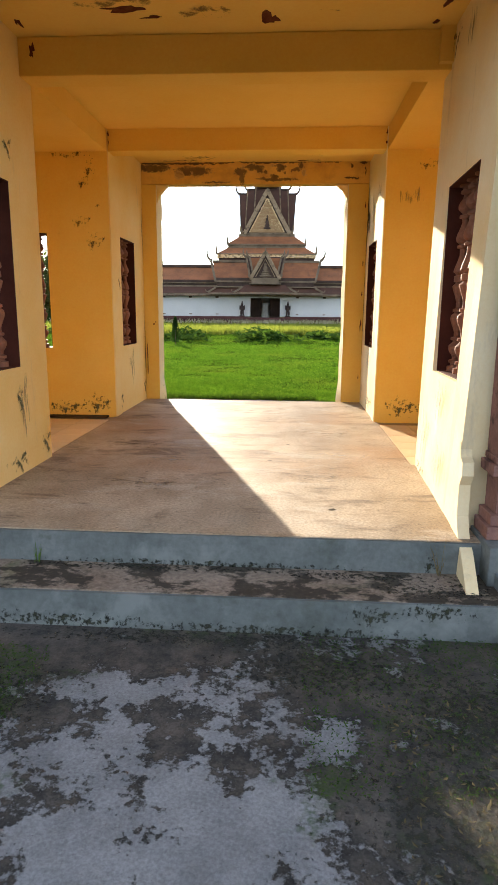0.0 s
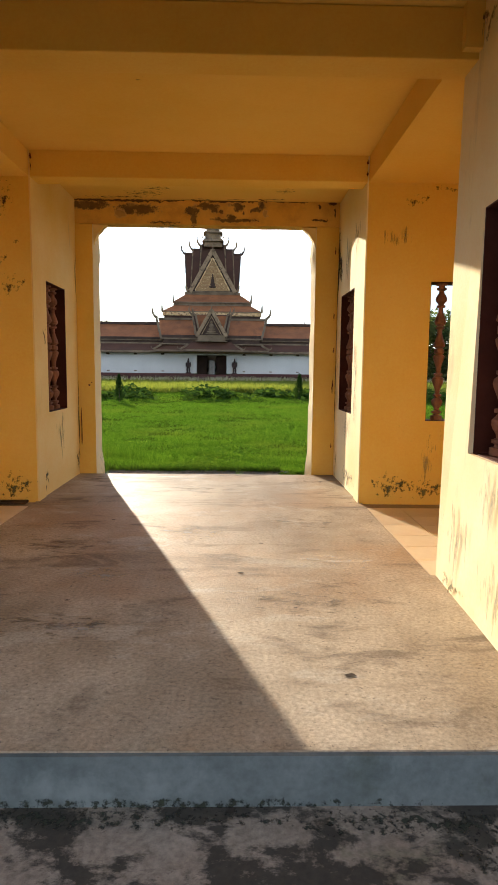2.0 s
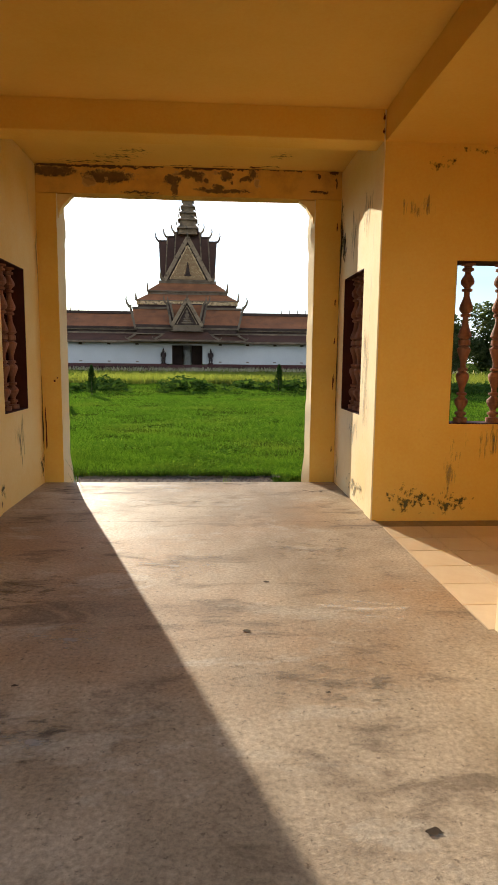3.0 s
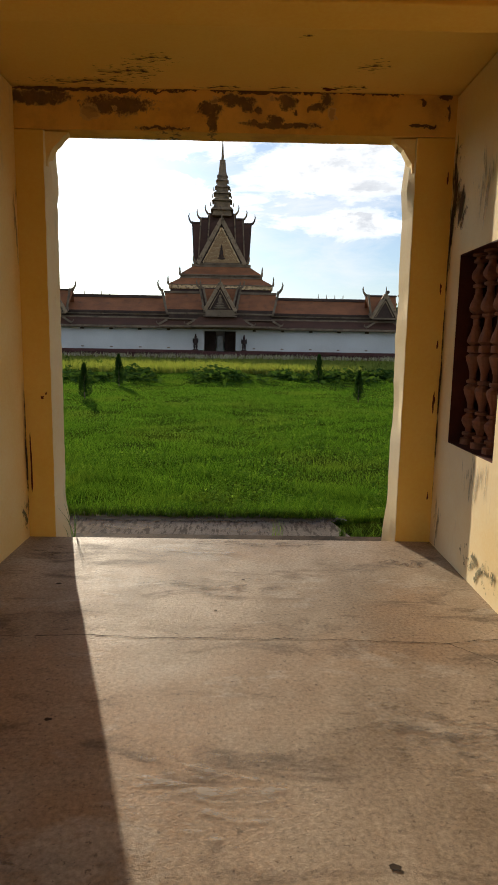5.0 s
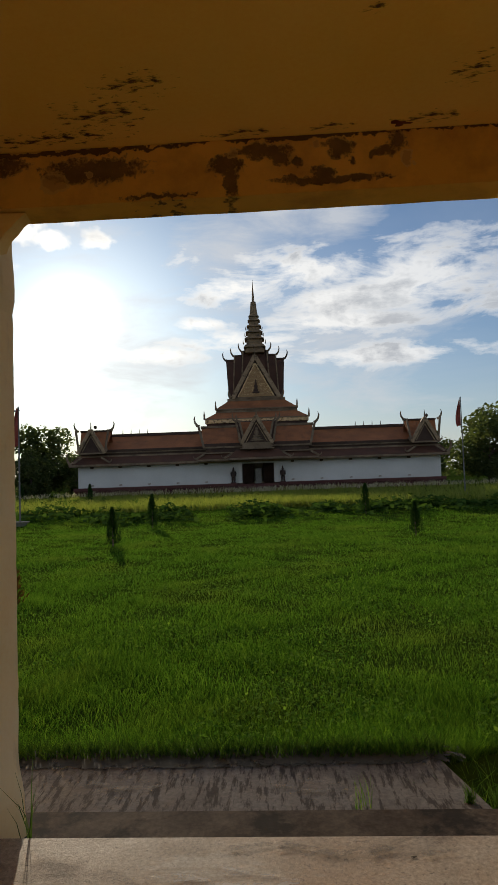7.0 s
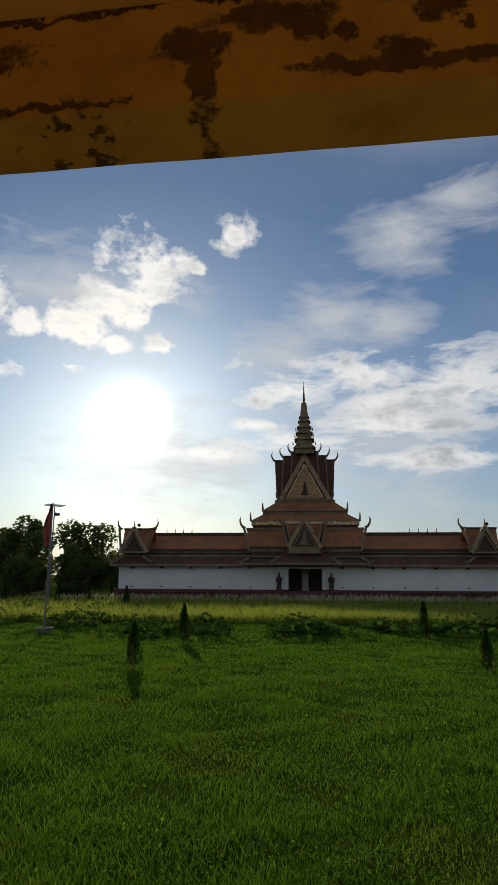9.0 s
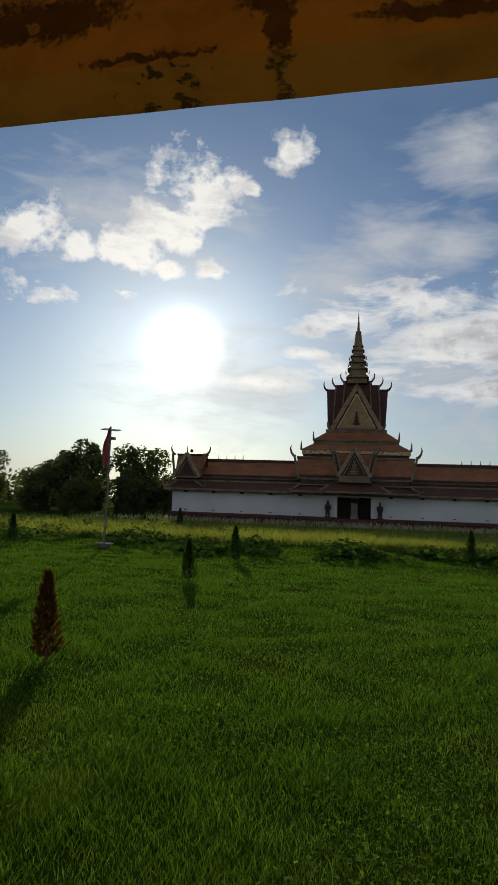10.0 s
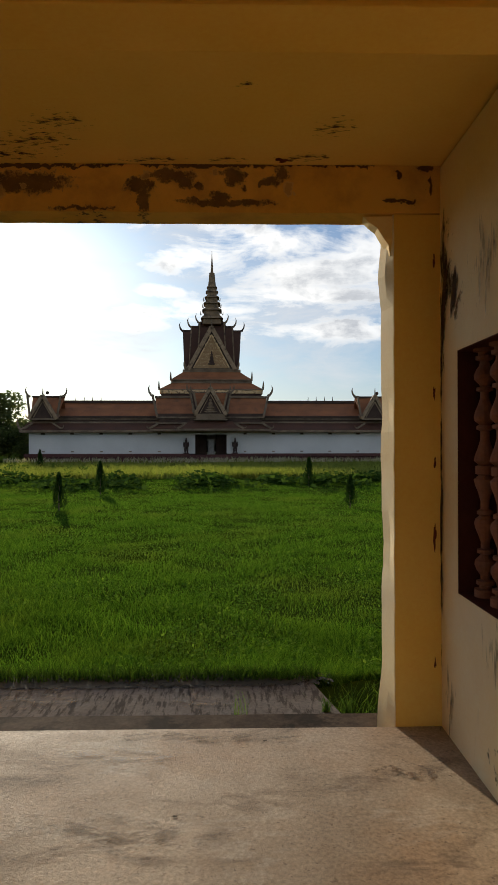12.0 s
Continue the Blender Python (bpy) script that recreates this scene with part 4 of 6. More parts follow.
for x, y, r in ((1.053, 3.69, 0.022), (0.77, 5.59, 0.016), (-0.40, 6.256, 0.016), (0.754, 8.353, 0.012), (0.20, 7.25, 0.010), (0.62, 4.95, 0.018), (-0.3, 4.5, 0.014), (0.35, 7.7, 0.011), (-0.75, 7.6, 0.016), (0.9, 4.4, 0.01)):
    pit(x, y, r)


def flaked(parent, spots, mat=RUST):
    """Flaked patches with a ragged outline, 3 mm proud: rows of centre, half width, half height, the axis they face along, and its sign."""
    for (x, y, z), w, h, axis, s in spots:
        bm = bmesh.new()
        ring, front = [], []
        for i in range(16):
            a = 2 * math.pi * i / 16
            q = 0.65 + 0.75 * noise.noise((math.cos(a) * 1.4 + x * 9, math.sin(a) * 1.4 + z * 9, y))
            du, dv = w * q * math.cos(a), h * q * math.sin(a)
            if axis == "x":
                p, n_ = Vector((x, y + du, z + dv)), Vector((s, 0, 0))
            elif axis == "y":
                p, n_ = Vector((x + du, y, z + dv)), Vector((0, s, 0))
            else:
                p, n_ = Vector((x + du, y + dv, z)), Vector((0, 0, s))
            ring.append(bm.verts.new(p - n_ * 0.002))
            front.append(bm.verts.new(p + n_ * 0.003))
        bm.faces.new(front)
        for i in range(16):
            bm.faces.new([ring[i], ring[(i + 1) % 16], front[(i + 1) % 16], front[i]])
        part("flaked_spot", bm, mat, parent, "dark flaked spot of paint")


ceiling_ob = bpy.data.objects["ceiling"]
flaked(ceiling_ob, [((0.865, 8.45, CEIL + 0.012), 0.065, 0.03, "z", -1), ((0.60, 4.52, CEIL), 0.07, 0.11, "z", -1), ((0.12, 4.2, CEIL), 0.16, 0.05, "z", -1), ((-0.35, 4.35, CEIL), 0.22, 0.05, "z", -1), ((-0.15, 4.47, CEIL), 0.12, 0.03, "z", -1), ((1.70, 4.35, CEIL), 0.03, 0.12, "z", -1), ((1.68, 4.62, CEIL), 0.025, 0.05, "z", -1), ((-1.1, 4.5, CEIL), 0.03, 0.08, "z", -1)])
flaked(bpy.data.objects["beam_1"], [((-1.10, 4.72, 2.99), 0.03, 0.06, "y", -1)])
flaked(bpy.data.objects["beam_2"], [((-1.205, 6.952, 3.03), 0.014, 0.03, "y", -1), ((1.72, 6.952, 3.03), 0.014, 0.035, "y", -1), ((1.72, 6.952, 2.93), 0.012, 0.03, "y", -1), ((-1.205, 6.952, 2.95), 0.006, 0.05, "y", -1)])


def stain(parent_name, place, w, h, axis, s, mat, label):
    """A thin stain, w by h, on a surface that faces along an axis."""
    bm = bmesh.new()
    vs = []
    for du, dv in ((-1, -1), (1, -1), (1, 1), (-1, 1)):
        if axis == "x":
            p = (0, du * w / 2, dv * h / 2)
        elif axis == "y":
            p = (du * w / 2, 0, dv * h / 2)
        else:
            p = (du * w / 2, dv * h / 2, 0)
        vs.append(bm.verts.new(p))
    bm.faces.new(vs)
    ob = part("stain", bm, mat, bpy.data.objects[parent_name], label)
    n_ = {"x": Vector((s, 0, 0)), "y": Vector((0, s, 0)), "z": Vector((0, 0, s))}[axis]
    if parent_name == "wall_east":
        ob.rotation_euler.z, place = radians(-1.7), (place[0] - 0.006 - batter(place[1], place[2]), place[1], place[2])
    ob.location = Vector(place) + n_ * (0.004 + 0.0007 * (len(bpy.data.objects) % 7))


MO, ST, FL, DA = "green-black mould stain", "grey run-off streak", "dark flaked paint", "dark damp stain"
for row in (
    ("wall_north_1", (2.02, WY1, 0.17), 0.50, 0.34, "y", -1, MOULD, MO), ("wall_north_1", (2.35, WY1, 0.14), 0.5, 0.25, "y", -1, MOULD, MO), ("wall_north_1", (2.35, WY1, 0.45), 0.16, 0.60, "y", -1, STREAK, ST),
    ("wall_north_1", (2.15, WY1, 2.72), 0.35, 0.16, "y", -1, FLAKE, FL), ("wall_north_1", (2.5, WY1, 2.82), 0.8, 0.08, "y", -1, FLAKE, FL), ("wall_north_1", (2.0, WY1, 2.40), 0.4, 0.2, "y", -1, STREAK, ST), ("wall_north_1", (2.8, WY1, 0.62), 0.9, 0.35, "y", -1, STREAK, ST),
    ("wall_north_2", (-1.42, WY1, 0.15), 0.42, 0.36, "y", -1, MOULD, MO), ("wall_north_2", (-1.8, WY1, 0.10), 0.7, 0.24, "y", -1, MOULD, MO), ("wall_north_2", (-1.42, WY1, 2.70), 0.20, 0.34, "y", -1, FLAKE, FL), ("wall_north_2", (-1.50, WY1, 2.56), 0.22, 0.20, "y", -1, FLAKE, FL),
    ("wall_north_2", (-1.65, WY1, 2.83), 0.75, 0.10, "y", -1, FLAKE, FL), ("wall_north_2", (-1.55, WY1, 2.16), 0.34, 0.20, "y", -1, FLAKE, FL), ("wall_north_2", (-1.40, WY1, 1.95), 0.34, 0.30, "y", -1, FLAKE, FL), ("wall_north_2", (-1.34, WY1, 2.33), 0.12, 0.10, "y", -1, FLAKE, FL),
    ("wall_bay_west", (FLX, 7.75, 0.52), 0.40, 0.56, "x", 1, STREAK, ST), ("wall_bay_west", (FLX, 7.25, 1.55), 0.14, 0.40, "x", 1, FLAKE, FL), ("wall_bay_west", (FLX, 7.15, 0.16), 0.45, 0.34, "x", 1, MOULD, MO), ("wall_bay_west", (FLX, 8.40, 0.22), 0.22, 0.42, "x", 1, MOULD, MO), ("wall_bay_west", (FLX, 8.44, 2.3), 0.12, 0.9, "x", 1, STREAK, ST),
    # the 0.05 wide rows are black strips up the corners beside the posts
    ("wall_bay_east", (FRX, 8.36, 2.50), 0.26, 0.90, "x", -1, FLAKE, FL), ("wall_bay_east", (FRX, 8.22, 2.30), 0.30, 0.40, "x", -1, FLAKE, FL), ("wall_bay_east", (FRX, 8.43, 2.45), 0.13, 1.1, "x", -1, BLACKFLAKE_STRIP, FL), ("wall_bay_east", (FRX, 8.30, 2.36), 0.20, 0.30, "x", -1, BLACKFLAKE_STRIP, FL), ("wall_bay_east", (FRX, 8.475, 1.3), 0.05, 2.5, "x", -1, BLACKFLAKE_STRIP, FL), ("wall_bay_west", (FLX, 8.475, 0.7), 0.05, 1.3, "x", 1, BLACKFLAKE_STRIP, FL),
    ("wall_bay_east", (FRX, 7.85, 2.36), 0.50, 0.55, "x", -1, STREAK, ST), ("wall_bay_east", (FRX, 7.40, 2.45), 0.50, 0.45, "x", -1, STREAK, ST),
    ("wall_bay_east", (FRX, 7.70, 0.62), 0.60, 0.40, "x", -1, STREAK, ST), ("wall_bay_east", (FRX, 8.35, 0.20), 0.22, 0.50, "x", -1, STREAK, ST), ("wall_bay_east", (FRX, 7.30, 1.2), 0.30, 1.5, "x", -1, STREAK, ST), ("wall_bay_east", (FRX, 7.55, 0.14), 0.9, 0.24, "x", -1, MOULD, MO),
    ("wall_west", (LX, 4.42, 0.50), 0.30, 0.60, "x", 1, STREAK, ST), ("wall_west", (LX, 4.36, 0.58), 0.14, 0.40, "x", 1, MOULD, MO), ("wall_west", (LX, 4.80, 0.16), 0.26, 0.30, "x", 1, MOULD, MO), ("wall_west", (LX, 4.3, 0.10), 0.5, 0.20, "x", 1, MOULD, MO), ("wall_west", (LX, 4.42, 2.30), 0.22, 0.20, "x", 1, MOULD, MO),
    ("wall_east", (RX, 4.10, 0.62), 0.50, 0.40, "x", -1, STREAK, ST), ("wall_east", (RX, 4.55, 0.30), 0.50, 0.55, "x", -1, STREAK, ST), ("wall_east", (RX, 3.95, 0.22), 0.6, 0.40, "x", -1, STREAK, ST), ("wall_east", (RX, 4.6, 0.05), 0.5, 0.12, "x", -1, MOULD, MO), ("wall_east", (RX, 4.55, 2.95), 0.5, 0.26, "x", -1, FLAKE, FL), ("wall_east", (RX, 4.2, 2.88), 0.4, 0.26, "x", -1, STREAK, ST),
    ("ceiling", (-0.72, 8.40, CEIL + 0.012), 1.15, 0.20, "z", -1, CEILFLAKE, FL), ("ceiling", (-0.42, 8.24, CEIL + 0.012), 0.62, 0.34, "z", -1, CEILFLAKE, FL), ("ceiling", (-0.25, 8.05, CEIL + 0.012), 0.45, 0.26, "z", -1, CEILFLAKE, FL), ("ceiling", (0.15, 8.44, CEIL + 0.012), 0.5, 0.12, "z", -1, CEILFLAKE, FL), ("ceiling", (0.55, 8.43, CEIL + 0.012), 0.30, 0.12, "z", -1, CEILFLAKE, FL),
    ("ceiling", (0.98, 8.40, CEIL + 0.012), 0.45, 0.18, "z", -1, CEILFLAKE, FL), ("ceiling", (1.08, 8.10, CEIL + 0.012), 0.30, 0.34, "z", -1, CEILFLAKE, FL), ("ceiling", (0.65, 7.75, CEIL + 0.012), 0.14, 0.10, "z", -1, CEILFLAKE, FL),
    ("ceiling", (0.15, 4.40, CEIL), 0.5, 0.24, "z", -1, REDFLAKE, FL), ("ceiling", (-0.35, 4.25, CEIL), 0.8, 0.22, "z", -1, REDFLAKE, FL),
    ("floor", (1.42, 8.02, 0), 0.55, 0.34, "z", 1, FLAKE, DA), ("floor", (-0.95, 8.15, 0), 0.5, 0.6, "z", 1, DAMP, DA), ("floor", (0.4, 8.40, 0), 1.8, 0.22, "z", 1, DAMP, DA), ("floor", (-0.65, 5.5, 0), 1.0, 0.9, "z", 1, DAMP, DA), ("floor", (1.1, 6.2, 0), 1.0, 0.8, "z", 1, DAMP, DA), ("floor", (0.9, 4.5, 0), 1.1, 0.7, "z", 1, DAMP, DA), ("floor", (-0.3, 4.2, 0), 1.0, 0.6, "z", 1, DAMP, DA), ("floor", (0.1, 7.6, 0), 1.2, 0.6, "z", 1, DAMP, DA),
    ("floor", (-0.15, 4.15, 0), 0.35, 0.22, "z", 1, SCUFF, "pale scuffed patch"), ("floor", (-0.2, 4.9, 0), 0.6, 0.5, "z", 1, SCUFF, "pale scuffed patch"), ("floor", (0.2, 5.9, 0), 0.9, 0.7, "z", 1, SCUFF, "pale scuffed patch"), ("floor", (0.0, 8.2, 0), 1.0, 0.4, "z", 1, SCUFF, "pale scuffed patch"), ("floor", (1.2, 5.2, 0), 0.8, 0.6, "z", 1, SCUFF, "pale scuffed patch"),
    ("step_upper", (1.45, 2.95, -0.18), 0.7, 0.3, "z", 1, DARKMOULD, MO), ("step_upper", (1.70, 3.0, -0.18), 0.3, 0.45, "z", 1, DARKMOULD, MO), ("riser_lower", (1.2, 2.808, -0.25), 0.35, 0.16, "y", -1, DARKMOULD, MO), ("riser_lower", (0.7, 2.808, -0.35), 2.2, 0.10, "y", -1, DARKMOULD, MO), ("riser_upper", (1.55, 3.18, -0.12), 0.10, 0.18, "y", -1, DARKMOULD, MO),
    # two of these strips paint the grass's shade along the slab's far rim
    ("doorstep", (0.0, 9.56, -0.15), 2.2, 0.30, "z", 1, DARKMOULD, MO), ("doorstep", (-0.6, 9.58, -0.15), 2.6, 0.26, "z", 1, RIM_SHADE, "painted shade of the grass at the rim of the lawn"), ("doorstep", (0.55, 9.60, -0.15), 1.5, 0.26, "z", 1, RIM_SHADE, "painted shade of the grass at the rim of the lawn"), ("doorstep", (-0.7, 9.25, -0.15), 0.9, 0.6, "z", 1, DAMP, DA), ("doorstep", (0.35, 9.2, -0.15), 0.7, 0.5, "z", 1, DAMP, DA),
    ("step_upper", (0.0, 3.12, -0.18), 2.4, 0.16, "z", 1, DARKMOULD, MO), ("step_upper", (1.2, 3.10, -0.18), 1.3, 0.18, "z", 1, DARKMOULD, MO), ("riser_lower", (1.5, 2.808, -0.22), 0.5, 0.14, "y", -1, DARKMOULD, MO), ("riser_lower", (-0.4, 2.808, -0.33), 1.4, 0.12, "y", -1, DARKMOULD, MO), ("riser_upper", (0.3, 3.18, -0.165), 2.6, 0.05, "y", -1, DARKMOULD, MO),
    ("pavement", (0.4, 2.72, -0.37), 3.0, 0.22, "z", 1, DARKMOULD, MO), ("pavement", (1.5, 2.2, -0.37), 1.0, 1.1, "z", 1, DARKMOULD, MO), ("pavement", (1.55, 1.5, -0.37), 0.8, 0.7, "z", 1, DARKMOULD, MO), ("pavement", (-0.75, 2.0, -0.37), 0.6, 1.2, "z", 1, DARKMOULD, MO), ("pavement", (1.75, 2.0, -0.37), 0.6, 1.2, "z", 1, DARKMOULD, MO),
    ("pavement", (0.9, 2.5, -0.37), 1.4, 0.6, "z", 1, DARKMOULD, MO), ("pavement", (1.3, 1.7, -0.37), 0.9, 0.9, "z", 1, DARKMOULD, MO), ("pavement", (-0.4, 2.2, -0.37), 0.7, 0.8, "z", 1, DARKMOULD, MO),
):
    stain(*row)
flaked(bpy.data.objects["post_1"], [((1.70, 8.5, z), 0.010, h, "y", -1) for z, h in ((2.56, 0.05), (1.83, 0.06), (1.45, 0.04), (1.05, 0.08), (0.35, 0.05))])
flaked(bpy.data.objects["post_2"], [((-1.10, 8.5, 1.03), 0.02, 0.016, "y", -1), ((-1.195, 8.5, 0.55), 0.012, 0.28, "y", -1), ((-1.07, 8.5, 1.06), 0.012, 0.01, "y", -1)])

# rotten board on the gallery floor
bm = boxes((-0.55, 0.55, -0.05, 0.05, 0.0, 0.03), bevel=0.006)
for v in bm.verts:
    v.co.y += 0.03 * noise.noise((v.co.x * 4, 0, 0))
    v.co.z *= 0.8 + 0.3 * noise.noise((v.co.x * 5, 2, 0))
board = link("board", bm, DARKWOOD)
board.matrix_basis = pose(-1.85, 6.86, 0.0, 0, 0, 2)
tagged(board, "dark rotten board lying along the gallery wall", "board")


# ---- the field ----
def ground_height(x, y):
    z = -0.22 + 0.05 * noise.noise((x * 0.13, y * 0.13, 3.0)) + 0.02 * noise.noise((x * 0.6, y * 0.6, 1.0))
    if y > 28:
        z += 0.22 * min(1.0, (y - 28) / 6.0)
    if -9.5 < x < 9.5 and y < 9.2:
        z = min(z, -0.55)
    return z


bm = bmesh.new()
xs = [-1500, -500, -200, -100, -60, -40, -28] + [-20 + 1.0 * i for i in range(41)] + [28, 40, 60, 100, 200, 500, 1500]
ys = [-1500, -400, -100, -40, -20, -9, 0, 6] + [8.8 + 0.8 * i for i in range(40)] + [44, 50, 58, 70, 90, 130, 200, 400, 1500]
grid = [[bm.verts.new((x, y, ground_height(x, y) if abs(x) < 100 and abs(y) < 200 else -0.2)) for x in xs] for y in ys]
for j in range(len(ys) - 1):
    for i in range(len(xs) - 1):
        bm.faces.new([grid[j][i], grid[j][i + 1], grid[j + 1][i + 1], grid[j + 1][i]])
setting("ground", bm, EARTH, "green grassy ground that reaches the horizon", "ground", True)


# ---- the temple across the field ----
def horn(bm, base, out, rise, r=0.05, curl=1.0):
    """A slender roof finial that sweeps outward and then up."""
    x, y, z = base
    pts = [(x, y, z), (x + out * 0.45, y, z + rise * 0.10), (x + out * 0.85, y, z + rise * 0.38), (x + out, y, z + rise * 0.72), (x + out * (1 - 0.2 * curl), y, z + rise)]
    tube(bm, pts, [r * 1.5, r * 1.3, r, r * 0.7, r * 0.15], 5)


def slope(bm, lo, hi, th=0.10):
    """A roof slope between a lower and an upper edge, each x0, x1, y, z."""
    (a0, a1, ya, za), (b0, b1, yb, zb) = lo, hi
    hexa(bm, [(a0, ya, za - th), (a1, ya, za - th), (b1, yb, zb - th), (b0, yb, zb - th), (a0, ya, za), (a1, ya, za), (b1, yb, zb), (b0, yb, zb)])


def strip(bm, p, q, w, d):
    """A straight board from p to q in a plane of one y, w wide and d deep."""
    p, q = Vector(p), Vector(q)
    t = (q - p).normalized()
    s = Vector((-t.z, 0, t.x)) * w / 2
    f = Vector((0, d / 2, 0))
    hexa(bm, [p - s - f, p + s - f, p + s + f, p - s + f, q - s - f, q + s - f, q + s + f, q - s + f])


def gable(parent, cx, y, zb, za, hw, board, panel_mat, relief, horn_rise, label, board_mat=None):
    """A pointed front: a panel, two barge boards, finials, and a relief of scrolls."""
    board_mat = board_mat or BARGE
    bm = bmesh.new()
    prism(bm, [(cx - hw, zb), (cx + hw, zb), (cx, za)], "y", y + 0.06, y + 0.30)
    panel = part("gable", bm, panel_mat, parent, label)
    for s in (-1, 1):
        bm = bmesh.new()
        strip(bm, (cx + s * (hw + 0.10), y, zb - 0.08), (cx, y, za + 0.12), board, 0.30)
        part("barge_board", bm, board_mat, panel)
        bm = bmesh.new()
        horn(bm, (cx + s * (hw + 0.06), y, zb), s * 0.28, 0.45, 0.05)
        part("finial", bm, TRIM, panel)
    bm = bmesh.new()
    horn(bm, (cx, y, za + 0.05), 0.02, horn_rise, 0.06, 0.3)
    part("finial", bm, TRIM, panel)
    bm = bmesh.new()
    box(bm, cx - hw, cx + hw, y - 0.10, y + 0.10, zb - 0.14, zb)
    part("sill", bm, TRIM, panel)
    if relief:
        bm = bmesh.new()
        rng = random.Random(3)
        inner = 0.70
        bm2 = bmesh.new()
        prism(bm2, [(cx - hw * 0.78, zb + 0.05), (cx + hw * 0.78, zb + 0.05), (cx, zb + (za - zb) * 0.80)], "y", y + 0.03, y + 0.058)
        part("relief_ground", bm2, RELIEF_GROUND, panel, "tan relief ground")
        height = (za - zb)
        rows = 9
        for r in range(rows):
            u = (r + 0.5) / rows * 0.86
            w = hw * inner * (1 - u / 0.92)
            k = max(1, int(w / 0.25))
            for i in range(-k, k + 1):
                x = cx + w * i / k * 0.95 if k else cx
                sz = 0.115 + 0.05 * rng.random()
                c = (x + rng.uniform(-0.06, 0.06), y + 0.05, zb + 0.12 + u * height * 0.92 + rng.uniform(-0.12, 0.12))
                pts = [(c[0] + sz * (1 - 0.09 * q) * math.cos(q * 0.8 * (1 if i > 0 else -1)), c[1], c[2] + sz * (1 - 0.09 * q) * math.sin(q * 0.8)) for q in range(8)]
                tube(bm, pts, [0.046 - 0.003 * q for q in range(8)], 4)
        tagged(part("scroll_relief", bm, GOLD, panel, "faded gold scroll relief"), "", "", "", "stuff")
        bm = bmesh.new()
        for dz, rx, rz in ((0.30, 0.34, 0.10), (0.50, 0.22, 0.16), (0.78, 0.16, 0.22), (1.08, 0.10, 0.12), (1.25, 0.05, 0.14)):
            f = height / 4.25 * 1.25
            blob(bm, (cx, y + 0.02, zb + dz * f + 0.12), (rx * f, 0.09, rz * f))
        part("centre_relief", bm, DARKBAND, panel, "plain carved shape at the middle of the relief")
        for s in (-1, 1):
            bm = bmesh.new()
            strip(bm, (cx + s * hw * 0.80, y + 0.02, zb + 0.06), (cx, y + 0.02, zb + height * 0.84), 0.12, 0.10)
            part("moulding", bm, GOLD, panel)
    else:
        for s in (-1, 1):
            bm = bmesh.new()
            strip(bm, (cx + s * hw * 0.72, y + 0.02, zb + 0.08), (cx, y + 0.02, zb + (za - zb) * 0.78), 0.07, 0.09)
            part("moulding", bm, BARGE, panel)
    return panel


